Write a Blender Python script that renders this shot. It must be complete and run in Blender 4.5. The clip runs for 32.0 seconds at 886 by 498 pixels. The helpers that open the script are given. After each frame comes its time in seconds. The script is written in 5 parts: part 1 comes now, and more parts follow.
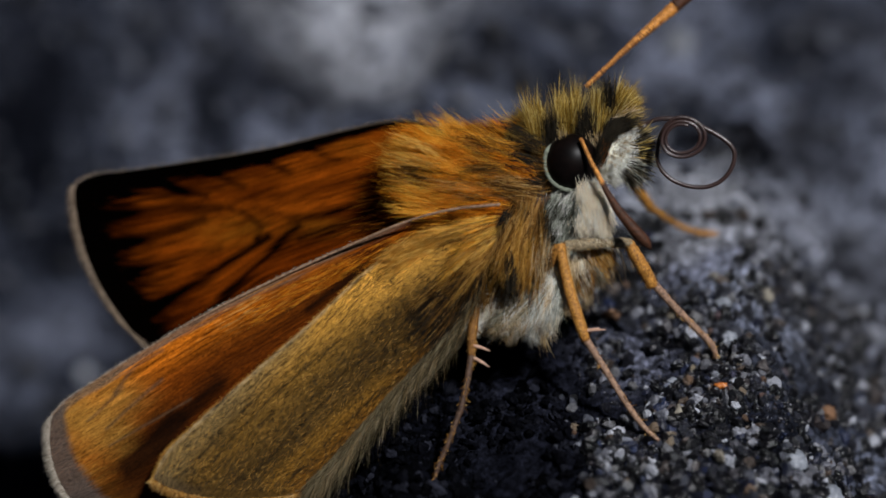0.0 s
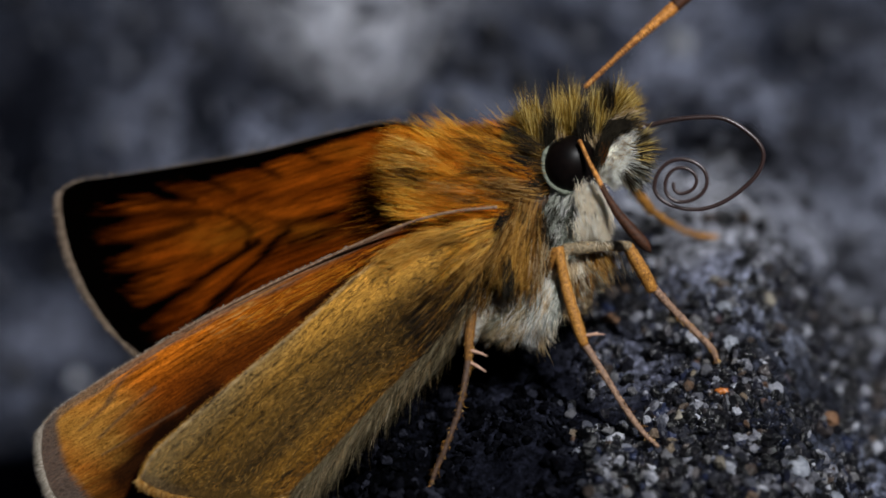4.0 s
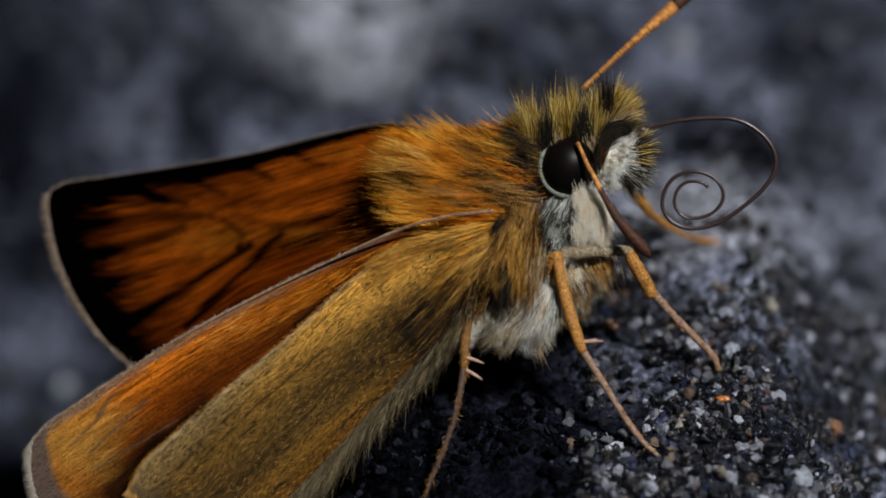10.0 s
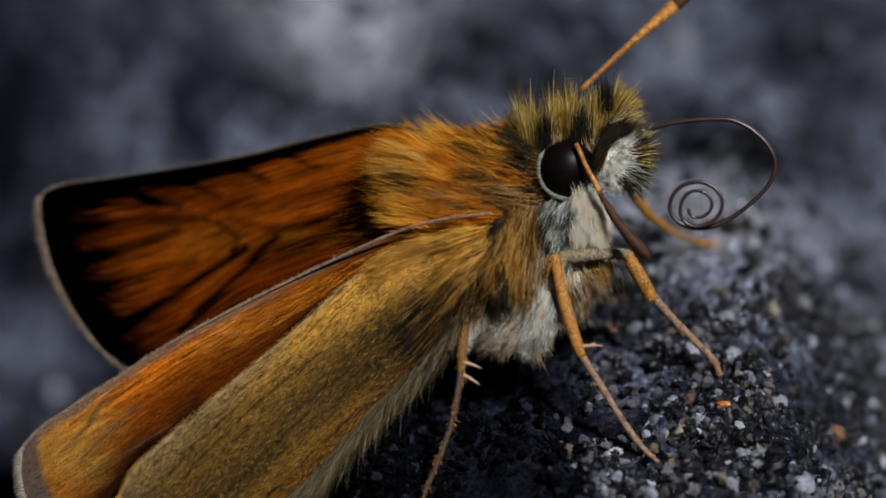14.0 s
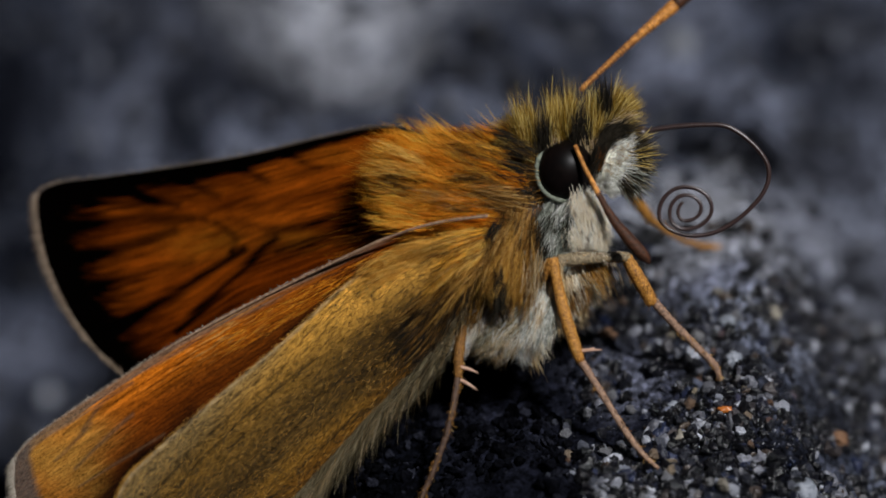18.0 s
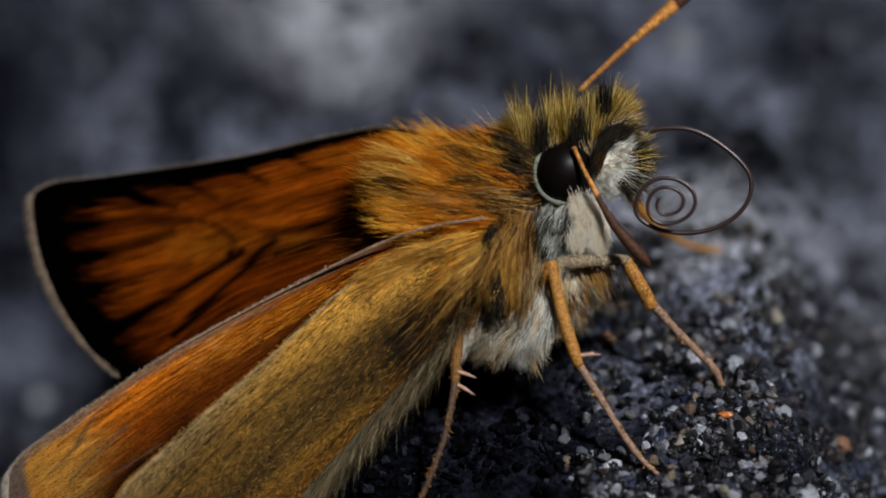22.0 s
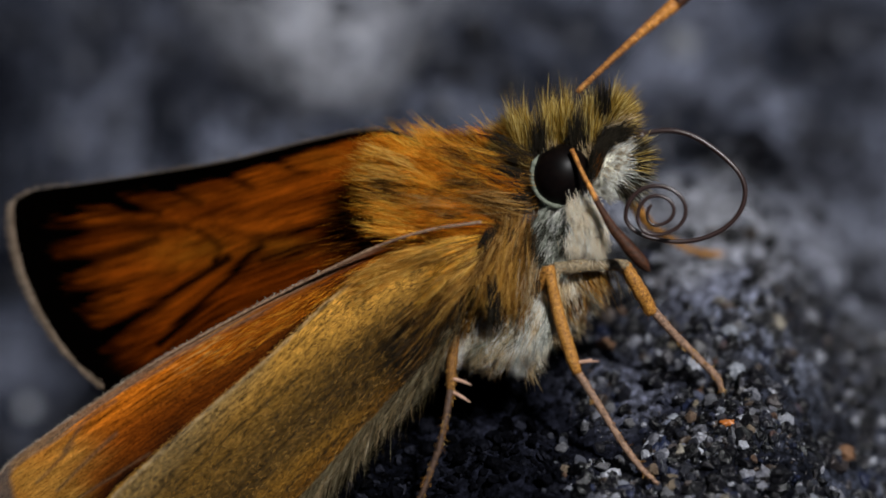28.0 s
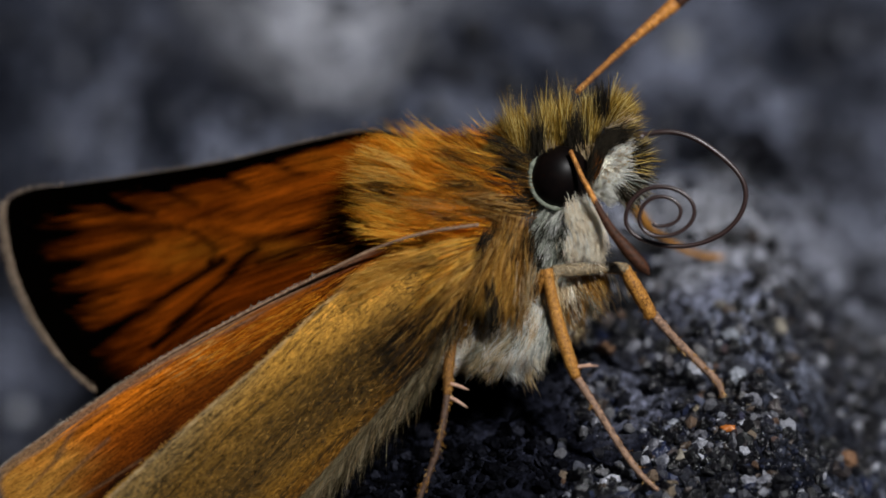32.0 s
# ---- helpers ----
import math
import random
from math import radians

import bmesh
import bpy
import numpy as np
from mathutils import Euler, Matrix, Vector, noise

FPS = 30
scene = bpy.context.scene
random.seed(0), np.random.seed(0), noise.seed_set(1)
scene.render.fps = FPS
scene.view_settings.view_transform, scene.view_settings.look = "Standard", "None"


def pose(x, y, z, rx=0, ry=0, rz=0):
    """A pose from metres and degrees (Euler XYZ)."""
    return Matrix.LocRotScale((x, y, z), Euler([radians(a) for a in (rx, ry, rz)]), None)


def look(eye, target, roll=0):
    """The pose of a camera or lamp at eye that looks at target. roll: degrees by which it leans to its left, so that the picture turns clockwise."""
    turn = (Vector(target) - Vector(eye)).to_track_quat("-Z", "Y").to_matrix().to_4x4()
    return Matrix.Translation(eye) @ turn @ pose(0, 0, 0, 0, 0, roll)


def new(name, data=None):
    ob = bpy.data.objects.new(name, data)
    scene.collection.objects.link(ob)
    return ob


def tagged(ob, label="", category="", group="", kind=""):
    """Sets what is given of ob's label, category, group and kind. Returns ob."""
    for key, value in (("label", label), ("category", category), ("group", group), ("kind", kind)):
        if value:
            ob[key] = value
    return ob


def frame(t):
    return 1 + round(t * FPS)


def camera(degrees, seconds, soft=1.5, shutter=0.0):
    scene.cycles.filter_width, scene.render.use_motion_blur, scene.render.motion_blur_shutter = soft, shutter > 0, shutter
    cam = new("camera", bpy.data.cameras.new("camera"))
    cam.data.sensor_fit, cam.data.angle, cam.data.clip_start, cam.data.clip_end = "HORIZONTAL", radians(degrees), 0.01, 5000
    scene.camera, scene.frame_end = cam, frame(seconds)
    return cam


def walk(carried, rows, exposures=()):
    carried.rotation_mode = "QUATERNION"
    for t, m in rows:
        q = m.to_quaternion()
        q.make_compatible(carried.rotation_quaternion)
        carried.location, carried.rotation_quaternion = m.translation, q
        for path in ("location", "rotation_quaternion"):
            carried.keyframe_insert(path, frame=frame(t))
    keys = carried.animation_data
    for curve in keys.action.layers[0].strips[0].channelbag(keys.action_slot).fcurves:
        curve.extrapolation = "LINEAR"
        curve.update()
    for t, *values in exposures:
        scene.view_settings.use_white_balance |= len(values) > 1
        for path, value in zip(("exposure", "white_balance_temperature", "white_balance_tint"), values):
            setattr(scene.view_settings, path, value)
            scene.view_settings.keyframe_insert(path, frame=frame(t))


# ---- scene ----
# A small skipper on a clod of dark gritty soil, seen through a long macro lens that creeps in.
# The insect is drawn on a board: x to the right, y down, w towards the viewer, 75 units a millimetre.
MM = 0.001
UNIT = MM / 75
TILT = radians(35)
SIDE = np.array((1.0, 0.0, 0.0))
RISE = np.array((0.0, math.sin(TILT), math.cos(TILT)))
NEAR = np.array((0.0, -math.cos(TILT), math.sin(TILT)))
MIDDLE = np.array((0.0, 0.0, 3.8 * MM))
REACH = 15000.0


def board(p):
    """World places of board points, one (x, y, w) or many."""
    p = np.asarray(p, dtype=float)
    k = (REACH - p[..., 2:3]) / REACH
    return MIDDLE + UNIT * ((p[..., 0:1] - 784) * k * SIDE + (441 - p[..., 1:2]) * k * RISE + p[..., 2:3] * NEAR)


def smooth(a, b, x):
    t = np.clip((x - a) / (b - a), 0, 1)
    return t * t * (3 - 2 * t)


# ---- camera ----
cam = camera(5.985, 32.0, soft=1.65)
EYE = MIDDLE + NEAR * REACH * UNIT
AIM = board((1175, 70, 0))


def creep(nearer):
    eye = Vector(AIM + (EYE - AIM) / nearer)
    return look(eye, eye - Vector(NEAR))


walk(cam, [(t, creep(n)) for t, n in ((0, 1.0), (4, 1.0158), (8, 1.0310), (12, 1.0462), (16, 1.0613), (20, 1.0766), (24, 1.0920), (28, 1.1074), (32, 1.1230))],
     exposures=((0, -0.73, 6020, 10), (17, -0.73, 6020, 10), (18, -0.78, 6050, 10), (19, -0.82, 6080, 10), (20, -0.75, 6100, 10), (32, -0.76, 6110, 10)))

# ---- world and sun ----
world = bpy.data.worlds.new("sky")
scene.world = world
world.use_nodes = True
wn, wl = world.node_tree.nodes, world.node_tree.links
sky = wn.new("ShaderNodeTexSky")
sky.sky_type, sky.sun_disc = "NISHITA", False
SUN_DIR = Vector(0.36 * SIDE + 0.50 * RISE + 0.79 * NEAR).normalized()
sky.sun_elevation = math.asin(SUN_DIR.z)
sky.sun_rotation = math.atan2(SUN_DIR.x, SUN_DIR.y)
wl.new(sky.outputs[0], wn["Background"].inputs[0])
wn["Background"].inputs[1].default_value = 0.006
sun_data = bpy.data.lights.new("sun", "SUN")
sun_data.energy, sun_data.angle, sun_data.color = 7.2, radians(6), (1.0, 0.965, 0.92)
sun = new("sun", sun_data)
sun.matrix_world = look(SUN_DIR * 2, (0, 0, 0))


# ---- materials ----
def material(name, rough=0.6, spec=0.5):
    m = bpy.data.materials.new(name)
    m.use_nodes = True
    b = m.node_tree.nodes["Principled BSDF"]
    b.inputs["Roughness"].default_value = rough
    b.inputs["Specular IOR Level"].default_value = spec
    return m, m.node_tree.nodes, m.node_tree.links, b


def ramp(nodes, stops):
    r = nodes.new("ShaderNodeValToRGB")
    while len(r.color_ramp.elements) < len(stops):
        r.color_ramp.elements.new(0.5)
    for e, (at, col) in zip(r.color_ramp.elements, stops):
        e.position, e.color = at, (*col, 1)
    return r


def noise_node(nodes, links, scale, detail=4.0, rough=0.6, coord="Object", stretch=None):
    n = nodes.new("ShaderNodeTexNoise")
    n.inputs["Scale"].default_value, n.inputs["Detail"].default_value, n.inputs["Roughness"].default_value = scale, detail, rough
    tc = nodes.new("ShaderNodeTexCoord")
    if stretch:
        mp = nodes.new("ShaderNodeMapping")
        mp.inputs["Scale"].default_value = stretch
        links.new(tc.outputs[coord], mp.inputs[0])
        links.new(mp.outputs[0], n.inputs["Vector"])
    else:
        links.new(tc.outputs[coord], n.inputs["Vector"])
    return n


def bump(nodes, links, bsdf, source, strength, distance):
    b = nodes.new("ShaderNodeBump")
    b.inputs["Strength"].default_value, b.inputs["Distance"].default_value = strength, distance
    links.new(source, b.inputs["Height"])
    links.new(b.outputs[0], bsdf.inputs["Normal"])


def fur_material(name, stops, rough=0.75, spec=0.06):
    """Hairs that differ one from the next."""
    m, n, l, b = material(name, rough, spec)
    g = n.new("ShaderNodeNewGeometry")
    r = ramp(n, stops)
    l.new(g.outputs["Random Per Island"], r.inputs[0])
    l.new(r.outputs[0], b.inputs["Base Color"])
    shine = n.new("ShaderNodeBsdfTranslucent")
    l.new(r.outputs[0], shine.inputs[0])
    both = n.new("ShaderNodeMixShader")
    both.inputs[0].default_value = 0.15
    l.new(b.outputs[0], both.inputs[1])
    l.new(shine.outputs[0], both.inputs[2])
    l.new(both.outputs[0], n["Material Output"].inputs[0])
    return m


def plain_material(name, low, high, scale, rough=0.5, spec=0.5, bumps=0.3, depth=0.00001):
    m, n, l, b = material(name, rough, spec)
    t = noise_node(n, l, scale, 5)
    r = ramp(n, ((0.3, low), (0.7, high)))
    l.new(t.outputs[0], r.inputs[0])
    l.new(r.outputs[0], b.inputs["Base Color"])
    bump(n, l, b, t.outputs[0], bumps, depth)
    return m


def wing_material(name, grain, streak, scale, spread=0.14, rough=0.7, spec=0.02):
    """The wing's own tint with fine scales and streaks that run along it."""
    m, n, l, b = material(name, rough, spec)
    a = n.new("ShaderNodeAttribute")
    a.attribute_name = "tint"
    t = noise_node(n, l, 1.0, 3, 0.6, "UV", (*streak, 1))
    s = noise_node(n, l, 1.0, 3, 0.7, "UV", (*scale, 1))
    add = n.new("ShaderNodeMath")
    add.operation = "ADD"
    l.new(t.outputs[0], add.inputs[0])
    l.new(s.outputs[0], add.inputs[1])
    r = ramp(n, ((0.5 - spread, (1 - grain,) * 3), (0.5 + spread, (1 + grain * 0.7,) * 3)))
    half = n.new("ShaderNodeMath")
    half.operation = "MULTIPLY"
    half.inputs[1].default_value = 0.5
    l.new(add.outputs[0], half.inputs[0])
    l.new(half.outputs[0], r.inputs[0])
    mix = n.new("ShaderNodeMix")
    mix.data_type, mix.blend_type = "RGBA", "MULTIPLY"
    mix.inputs[0].default_value = 1.0
    l.new(a.outputs["Color"], mix.inputs[6])
    l.new(r.outputs[0], mix.inputs[7])
    l.new(mix.outputs[2], b.inputs["Base Color"])
    bump(n, l, b, half.outputs[0], 0.6, 0.00002)
    through_light = n.new("ShaderNodeBsdfTranslucent")
    l.new(mix.outputs[2], through_light.inputs[0])
    both = n.new("ShaderNodeMixShader")
    both.inputs[0].default_value = 0.25
    l.new(b.outputs[0], both.inputs[1])
    l.new(through_light.outputs[0], both.inputs[2])
    l.new(both.outputs[0], n["Material Output"].inputs[0])
    return m


def soil_material():
    """Dark soil with black shade painted before the clod, grey light on its crest."""
    m, n, l, b = material("dark_soil", 0.75, 0.02)
    big = noise_node(n, l, 260, 3, 0.55)
    fine = noise_node(n, l, 5200, 6, 0.7)
    near_black = ramp(n, ((0.36, (0.0008, 0.0009, 0.0014)), (0.50, (0.0025, 0.0028, 0.0048)), (0.66, (0.012, 0.013, 0.021))))
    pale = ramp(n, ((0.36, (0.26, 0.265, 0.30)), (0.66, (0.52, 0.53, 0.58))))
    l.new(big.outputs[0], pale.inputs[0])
    light_grey = ramp(n, ((0.36, (0.05, 0.051, 0.062)), (0.50, (0.165, 0.17, 0.20)), (0.66, (0.30, 0.305, 0.345))))
    l.new(big.outputs[0], near_black.inputs[0])
    l.new(big.outputs[0], light_grey.inputs[0])
    # compact soil; its bluish sheen from the sky is painted into the colour
    pressed = ramp(n, ((0.34, (0.07, 0.073, 0.100)), (0.50, (0.135, 0.142, 0.195)), (0.66, (0.20, 0.21, 0.28))))
    l.new(big.outputs[0], pressed.inputs[0])
    plain = ramp(n, ((0.36, (0.010, 0.0115, 0.018)), (0.50, (0.060, 0.067, 0.094)), (0.64, (0.19, 0.205, 0.27))))
    l.new(big.outputs[0], plain.inputs[0])

    def patch(centre, inner, outer, gain=1.0):
        """1 inside a ragged round patch of the soil, 0 outside."""
        tc = n.new("ShaderNodeTexCoord")
        gap = n.new("ShaderNodeVectorMath")
        gap.operation = "DISTANCE"
        gap.inputs[1].default_value = centre
        l.new(tc.outputs["Object"], gap.inputs[0])
        ragged = n.new("ShaderNodeMath")
        ragged.operation = "MULTIPLY_ADD"
        ragged.inputs[1].default_value = 0.006
        l.new(big.outputs[0], ragged.inputs[0])
        l.new(gap.outputs["Value"], ragged.inputs[2])
        line = n.new("ShaderNodeMapRange")
        line.interpolation_type = "SMOOTHSTEP"
        line.inputs["From Min"].default_value, line.inputs["From Max"].default_value = inner + 0.003, outer + 0.003
        line.inputs["To Min"].default_value, line.inputs["To Max"].default_value = gain, 0.0
        l.new(ragged.outputs[0], line.inputs["Value"])
        return line.outputs[0]

    # shade painted under the insect, light on the crest; dark and pale spots behind
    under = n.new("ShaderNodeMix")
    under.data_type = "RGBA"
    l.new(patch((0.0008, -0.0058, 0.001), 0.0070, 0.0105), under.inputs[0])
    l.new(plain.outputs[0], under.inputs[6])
    l.new(near_black.outputs[0], under.inputs[7])
    ground_mix = n.new("ShaderNodeMix")
    ground_mix.data_type = "RGBA"
    second = n.new("ShaderNodeMix")
    second.data_type = "RGBA"
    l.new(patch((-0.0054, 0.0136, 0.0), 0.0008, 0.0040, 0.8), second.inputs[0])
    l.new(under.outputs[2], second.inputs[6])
    l.new(near_black.outputs[0], second.inputs[7])
    # light on the clod's crest, painted as a greyer patch
    lit_crest = n.new("ShaderNodeMix")
    lit_crest.data_type = "RGBA"
    l.new(patch((0.0098, 0.0046, 0.001), 0.002, 0.0066, 0.55), lit_crest.inputs[0])
    l.new(second.outputs[2], lit_crest.inputs[6])
    l.new(light_grey.outputs[0], lit_crest.inputs[7])
    # smooth compact soil under the feet, darker patches behind and in front, paler far beyond
    last = lit_crest
    for centre, inner, outer, gain, soil in (((0.0045, -0.0014, 0.0016), 0.0004, 0.0022, 0.8, pressed), ((0.0062, 0.0020, 0.0024), 0.0004, 0.0026, 1.0, pressed), ((0.0056, 0.0105, 0.0008), 0.0008, 0.0036, 0.7, near_black), ((0.0125, 0.0125, 0.0005), 0.0005, 0.0050, 0.25, light_grey), ((-0.0100, 0.0130, 0.0), 0.0010, 0.0050, 0.2, near_black), ((0.0052, -0.0056, 0.0012), 0.0015, 0.0042, 0.85, near_black), ((0.0076, 0.0076, 0.0016), 0.0003, 0.0019, 1.0, near_black), ((0.0060, 0.0076, 0.0016), 0.0001, 0.0012, 0.7, near_black), ((0.0060, 0.0042, 0.0019), 0.0012, 0.0032, 0.75, pale), ((-0.0098, 0.0095, -0.0058), 0.0008, 0.0050, 0.45, near_black), ((-0.0092, 0.0155, -0.0004), 0.0010, 0.0055, 0.35, near_black), ((-0.0016, 0.0130, 0.0006), 0.0002, 0.0024, 0.7, pale), ((-0.0038, 0.0122, 0.0003), 0.0002, 0.0022, 0.6, near_black), ((0.0004, 0.0119, 0.0006), 0.0002, 0.0018, 0.6, near_black), ((0.0041, 0.0133, 0.0005), 0.0003, 0.0026, 0.7, near_black)):
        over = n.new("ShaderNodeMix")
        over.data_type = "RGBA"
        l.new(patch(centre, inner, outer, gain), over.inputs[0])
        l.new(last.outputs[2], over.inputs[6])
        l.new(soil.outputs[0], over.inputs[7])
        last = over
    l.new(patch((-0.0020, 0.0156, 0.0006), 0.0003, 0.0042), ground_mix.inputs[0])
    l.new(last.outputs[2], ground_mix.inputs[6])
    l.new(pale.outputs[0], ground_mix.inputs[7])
    r2 = ramp(n, ((0.36, (0.09, 0.09, 0.09)), (0.52, (0.78, 0.78, 0.77)), (0.64, (2.1, 2.1, 2.15))))
    l.new(fine.outputs[0], r2.inputs[0])
    mix = n.new("ShaderNodeMix")
    mix.data_type, mix.blend_type = "RGBA", "MULTIPLY"
    mix.inputs[0].default_value = 1.0
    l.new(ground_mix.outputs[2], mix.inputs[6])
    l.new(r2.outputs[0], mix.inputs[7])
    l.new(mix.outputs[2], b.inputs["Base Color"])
    bump(n, l, b, fine.outputs[0], 1.0, 0.00012)
    return m


def grain_material(name, stops, by_object, rough=0.42, spec=0.3):
    m, n, l, b = material(name, rough, spec)
    if by_object:
        src = n.new("ShaderNodeObjectInfo").outputs["Random"]
    else:
        src = n.new("ShaderNodeNewGeometry").outputs["Random Per Island"]
    r = ramp(n, stops)
    l.new(src, r.inputs[0])
    t = noise_node(n, l, 14000, 4)
    r2 = ramp(n, ((0.3, (0.45, 0.45, 0.45)), (0.7, (1.4, 1.4, 1.4))))
    l.new(t.outputs[0], r2.inputs[0])
    mix = n.new("ShaderNodeMix")
    mix.data_type, mix.blend_type = "RGBA", "MULTIPLY"
    mix.inputs[0].default_value = 1.0
    l.new(r.outputs[0], mix.inputs[6])
    l.new(r2.outputs[0], mix.inputs[7])
    l.new(mix.outputs[2], b.inputs["Base Color"])
    bump(n, l, b, t.outputs[0], 0.8, 0.00005)
    return m


GRIT = ((0.0, (0.001, 0.001, 0.0016)), (0.56, (0.004, 0.004, 0.006)), (0.69, (0.011, 0.011, 0.016)), (0.74, (0.014, 0.020, 0.050)), (0.79, (0.026, 0.026, 0.032)), (0.83, (0.050, 0.034, 0.023)), (0.88, (0.060, 0.061, 0.074)), (0.93, (0.13, 0.132, 0.155)), (1.0, (0.40, 0.41, 0.46)))
DULL = ((0.0, (0.005, 0.005, 0.007)), (0.5, (0.026, 0.028, 0.038)), (1.0, (0.10, 0.105, 0.13)))
# grit under the insect: a darkened copy with its shade put in
SHADED = ((0.0, (0.0006, 0.0006, 0.001)), (0.75, (0.003, 0.0032, 0.005)), (1.0, (0.020, 0.021, 0.03)))
SOIL = soil_material()
GRAIN = grain_material("grit", GRIT, False, 0.28, 0.5)
SHADED_GRAIN = grain_material("shaded_grit", SHADED, False, 0.6, 0.02)
FAR_GRAIN = grain_material("dull_grit", DULL, False, 0.6)
STONE = grain_material("stone", ((0.0, (0.008, 0.008, 0.012)), (0.40, (0.025, 0.027, 0.038)), (0.60, (0.08, 0.084, 0.105)), (0.76, (0.18, 0.176, 0.18)), (0.82, (0.22, 0.185, 0.13)), (0.88, (0.12, 0.065, 0.040)), (0.93, (0.04, 0.05, 0.10)), (1.0, (0.40, 0.41, 0.45))), True, 0.3, 0.5)
PALE = plain_material("pale_stone", (0.24, 0.25, 0.28), (0.38, 0.39, 0.44), 900, 0.6)
GREYISH = plain_material("grey_stone", (0.13, 0.135, 0.15), (0.20, 0.205, 0.225), 900, 0.7)
BLACKISH = plain_material("black_stone", (0.002, 0.002, 0.003), (0.006, 0.006, 0.008), 900, 0.8, 0.04)
QUARTZ = plain_material("quartz", (0.12, 0.13, 0.155), (0.32, 0.34, 0.38), 9000, 0.4, 0.4, 0.8, 0.00004)
TAN = plain_material("sandstone", (0.12, 0.11, 0.09), (0.27, 0.24, 0.19), 11000, 0.6, 0.3, 0.8, 0.00004)
RUST = plain_material("rusty_stone", (0.10, 0.05, 0.025), (0.24, 0.13, 0.07), 11000, 0.6, 0.3, 0.8, 0.00004)
AMBER = plain_material("amber_grain", (0.30, 0.09, 0.015), (0.50, 0.16, 0.03), 9000, 0.3)
CUTICLE = plain_material("dark_cuticle", (0.02, 0.014, 0.01), (0.05, 0.035, 0.02), 4000, 0.5)
LEG = plain_material("leg_scales", (0.11, 0.036, 0.007), (0.62, 0.29, 0.050), 20000, 0.5, 0.3, 0.9, 0.00003)
ANTENNA = plain_material("antenna_scales", (0.16, 0.045, 0.008), (0.82, 0.36, 0.07), 10000, 0.5, 0.3, 0.9, 0.00003)
TARSUS = plain_material("tarsus_scales", (0.08, 0.045, 0.03), (0.40, 0.24, 0.15), 15000, 0.6, 0.4, 0.8, 0.00002)
# hind leg: darker copies of the leg scales, shade under the wing put in
SHADED_TARSUS = plain_material("shaded_tarsus_scales", (0.025, 0.014, 0.009), (0.11, 0.060, 0.035), 15000, 0.6, 0.3, 0.8, 0.00002)
SHADED_LEG = plain_material("shaded_leg_scales", (0.05, 0.020, 0.005), (0.30, 0.14, 0.032), 20000, 0.6, 0.2, 0.9, 0.00003)
CLUB = plain_material("antenna_club", (0.022, 0.010, 0.006), (0.085, 0.032, 0.014), 12000, 0.6, 0.2, 0.8, 0.00002)
FEMUR = plain_material("femur_scales", (0.07, 0.052, 0.030), (0.36, 0.28, 0.165), 14000, 0.6, 0.3, 0.9, 0.00003)
COSTA = plain_material("wing_rib", (0.08, 0.042, 0.024), (0.38, 0.25, 0.16), 16000, 0.85, 0.04)
SCALES = plain_material("pale_scales", (0.70, 0.68, 0.52), (0.96, 0.95, 0.82), 9000, 0.7, 0.2, 0.8, 0.00003)
THROAT = plain_material("throat_scales", (0.80, 0.62, 0.42), (0.97, 0.90, 0.76), 7000, 0.8, 0.1, 1.0, 0.00008)
BAND = plain_material("antenna_band", (0.03, 0.014, 0.007), (0.22, 0.09, 0.025), 24000, 0.7, 0.1, 0.5, 0.00001)
SPUR = plain_material("spur", (0.34, 0.19, 0.12), (0.60, 0.38, 0.27), 9000, 0.5)
EYEBALL = plain_material("eye", (0.002, 0.0015, 0.0015), (0.005, 0.003, 0.0025), 3000, 0.38, 0.09, 0.02)
EYE_RIM = plain_material("eye_rim", (0.08, 0.09, 0.065), (0.22, 0.24, 0.18), 12000, 0.7, 0.3, 0.8, 0.00002)
TONGUE = plain_material("proboscis", (0.018, 0.010, 0.009), (0.045, 0.022, 0.018), 16000, 0.32, 0.55, 0.5, 0.000008)
ORANGE_FUR = fur_material("orange_fur", ((0.0, (0.14, 0.028, 0.001)), (0.2, (0.70, 0.185, 0.004)), (0.6, (0.95, 0.33, 0.010)), (1.0, (0.98, 0.52, 0.05))))
OLIVE_FUR = fur_material("olive_fur", ((0.0, (0.05, 0.030, 0.004)), (0.3, (0.22, 0.122, 0.013)), (0.65, (0.47, 0.295, 0.044)), (1.0, (0.84, 0.67, 0.25))))
UNDER_FUR = fur_material("under_fur", ((0.0, (0.010, 0.004, 0.001)), (0.4, (0.11, 0.030, 0.002)), (1.0, (0.55, 0.18, 0.010))))
DEEP_FUR = fur_material("deep_brown_fur", ((0.0, (0.008, 0.005, 0.002)), (0.5, (0.085, 0.038, 0.007)), (0.85, (0.30, 0.145, 0.026)), (1.0, (0.66, 0.40, 0.11))))
BLACK_FUR = fur_material("black_fur", ((0.0, (0.008, 0.007, 0.006)), (1.0, (0.04, 0.032, 0.02))))
WHITE_FUR = fur_material("white_fur", ((0.0, (0.62, 0.60, 0.52)), (0.3, (0.86, 0.85, 0.77)), (1.0, (0.95, 0.945, 0.90))))
CREAM_FUR = fur_material("cream_fur", ((0.0, (0.28, 0.17, 0.07)), (0.5, (0.62, 0.44, 0.22)), (1.0, (0.86, 0.70, 0.45))))
STRAW_FUR = fur_material("straw_fur", ((0.0, (0.02, 0.014, 0.006)), (0.5, (0.10, 0.074, 0.034)), (1.0, (0.36, 0.30, 0.18))))
BUFF_FUR = fur_material("buff_fur", ((0.0, (0.34, 0.14, 0.014)), (0.4, (0.78, 0.38, 0.045)), (1.0, (0.96, 0.64, 0.16))))
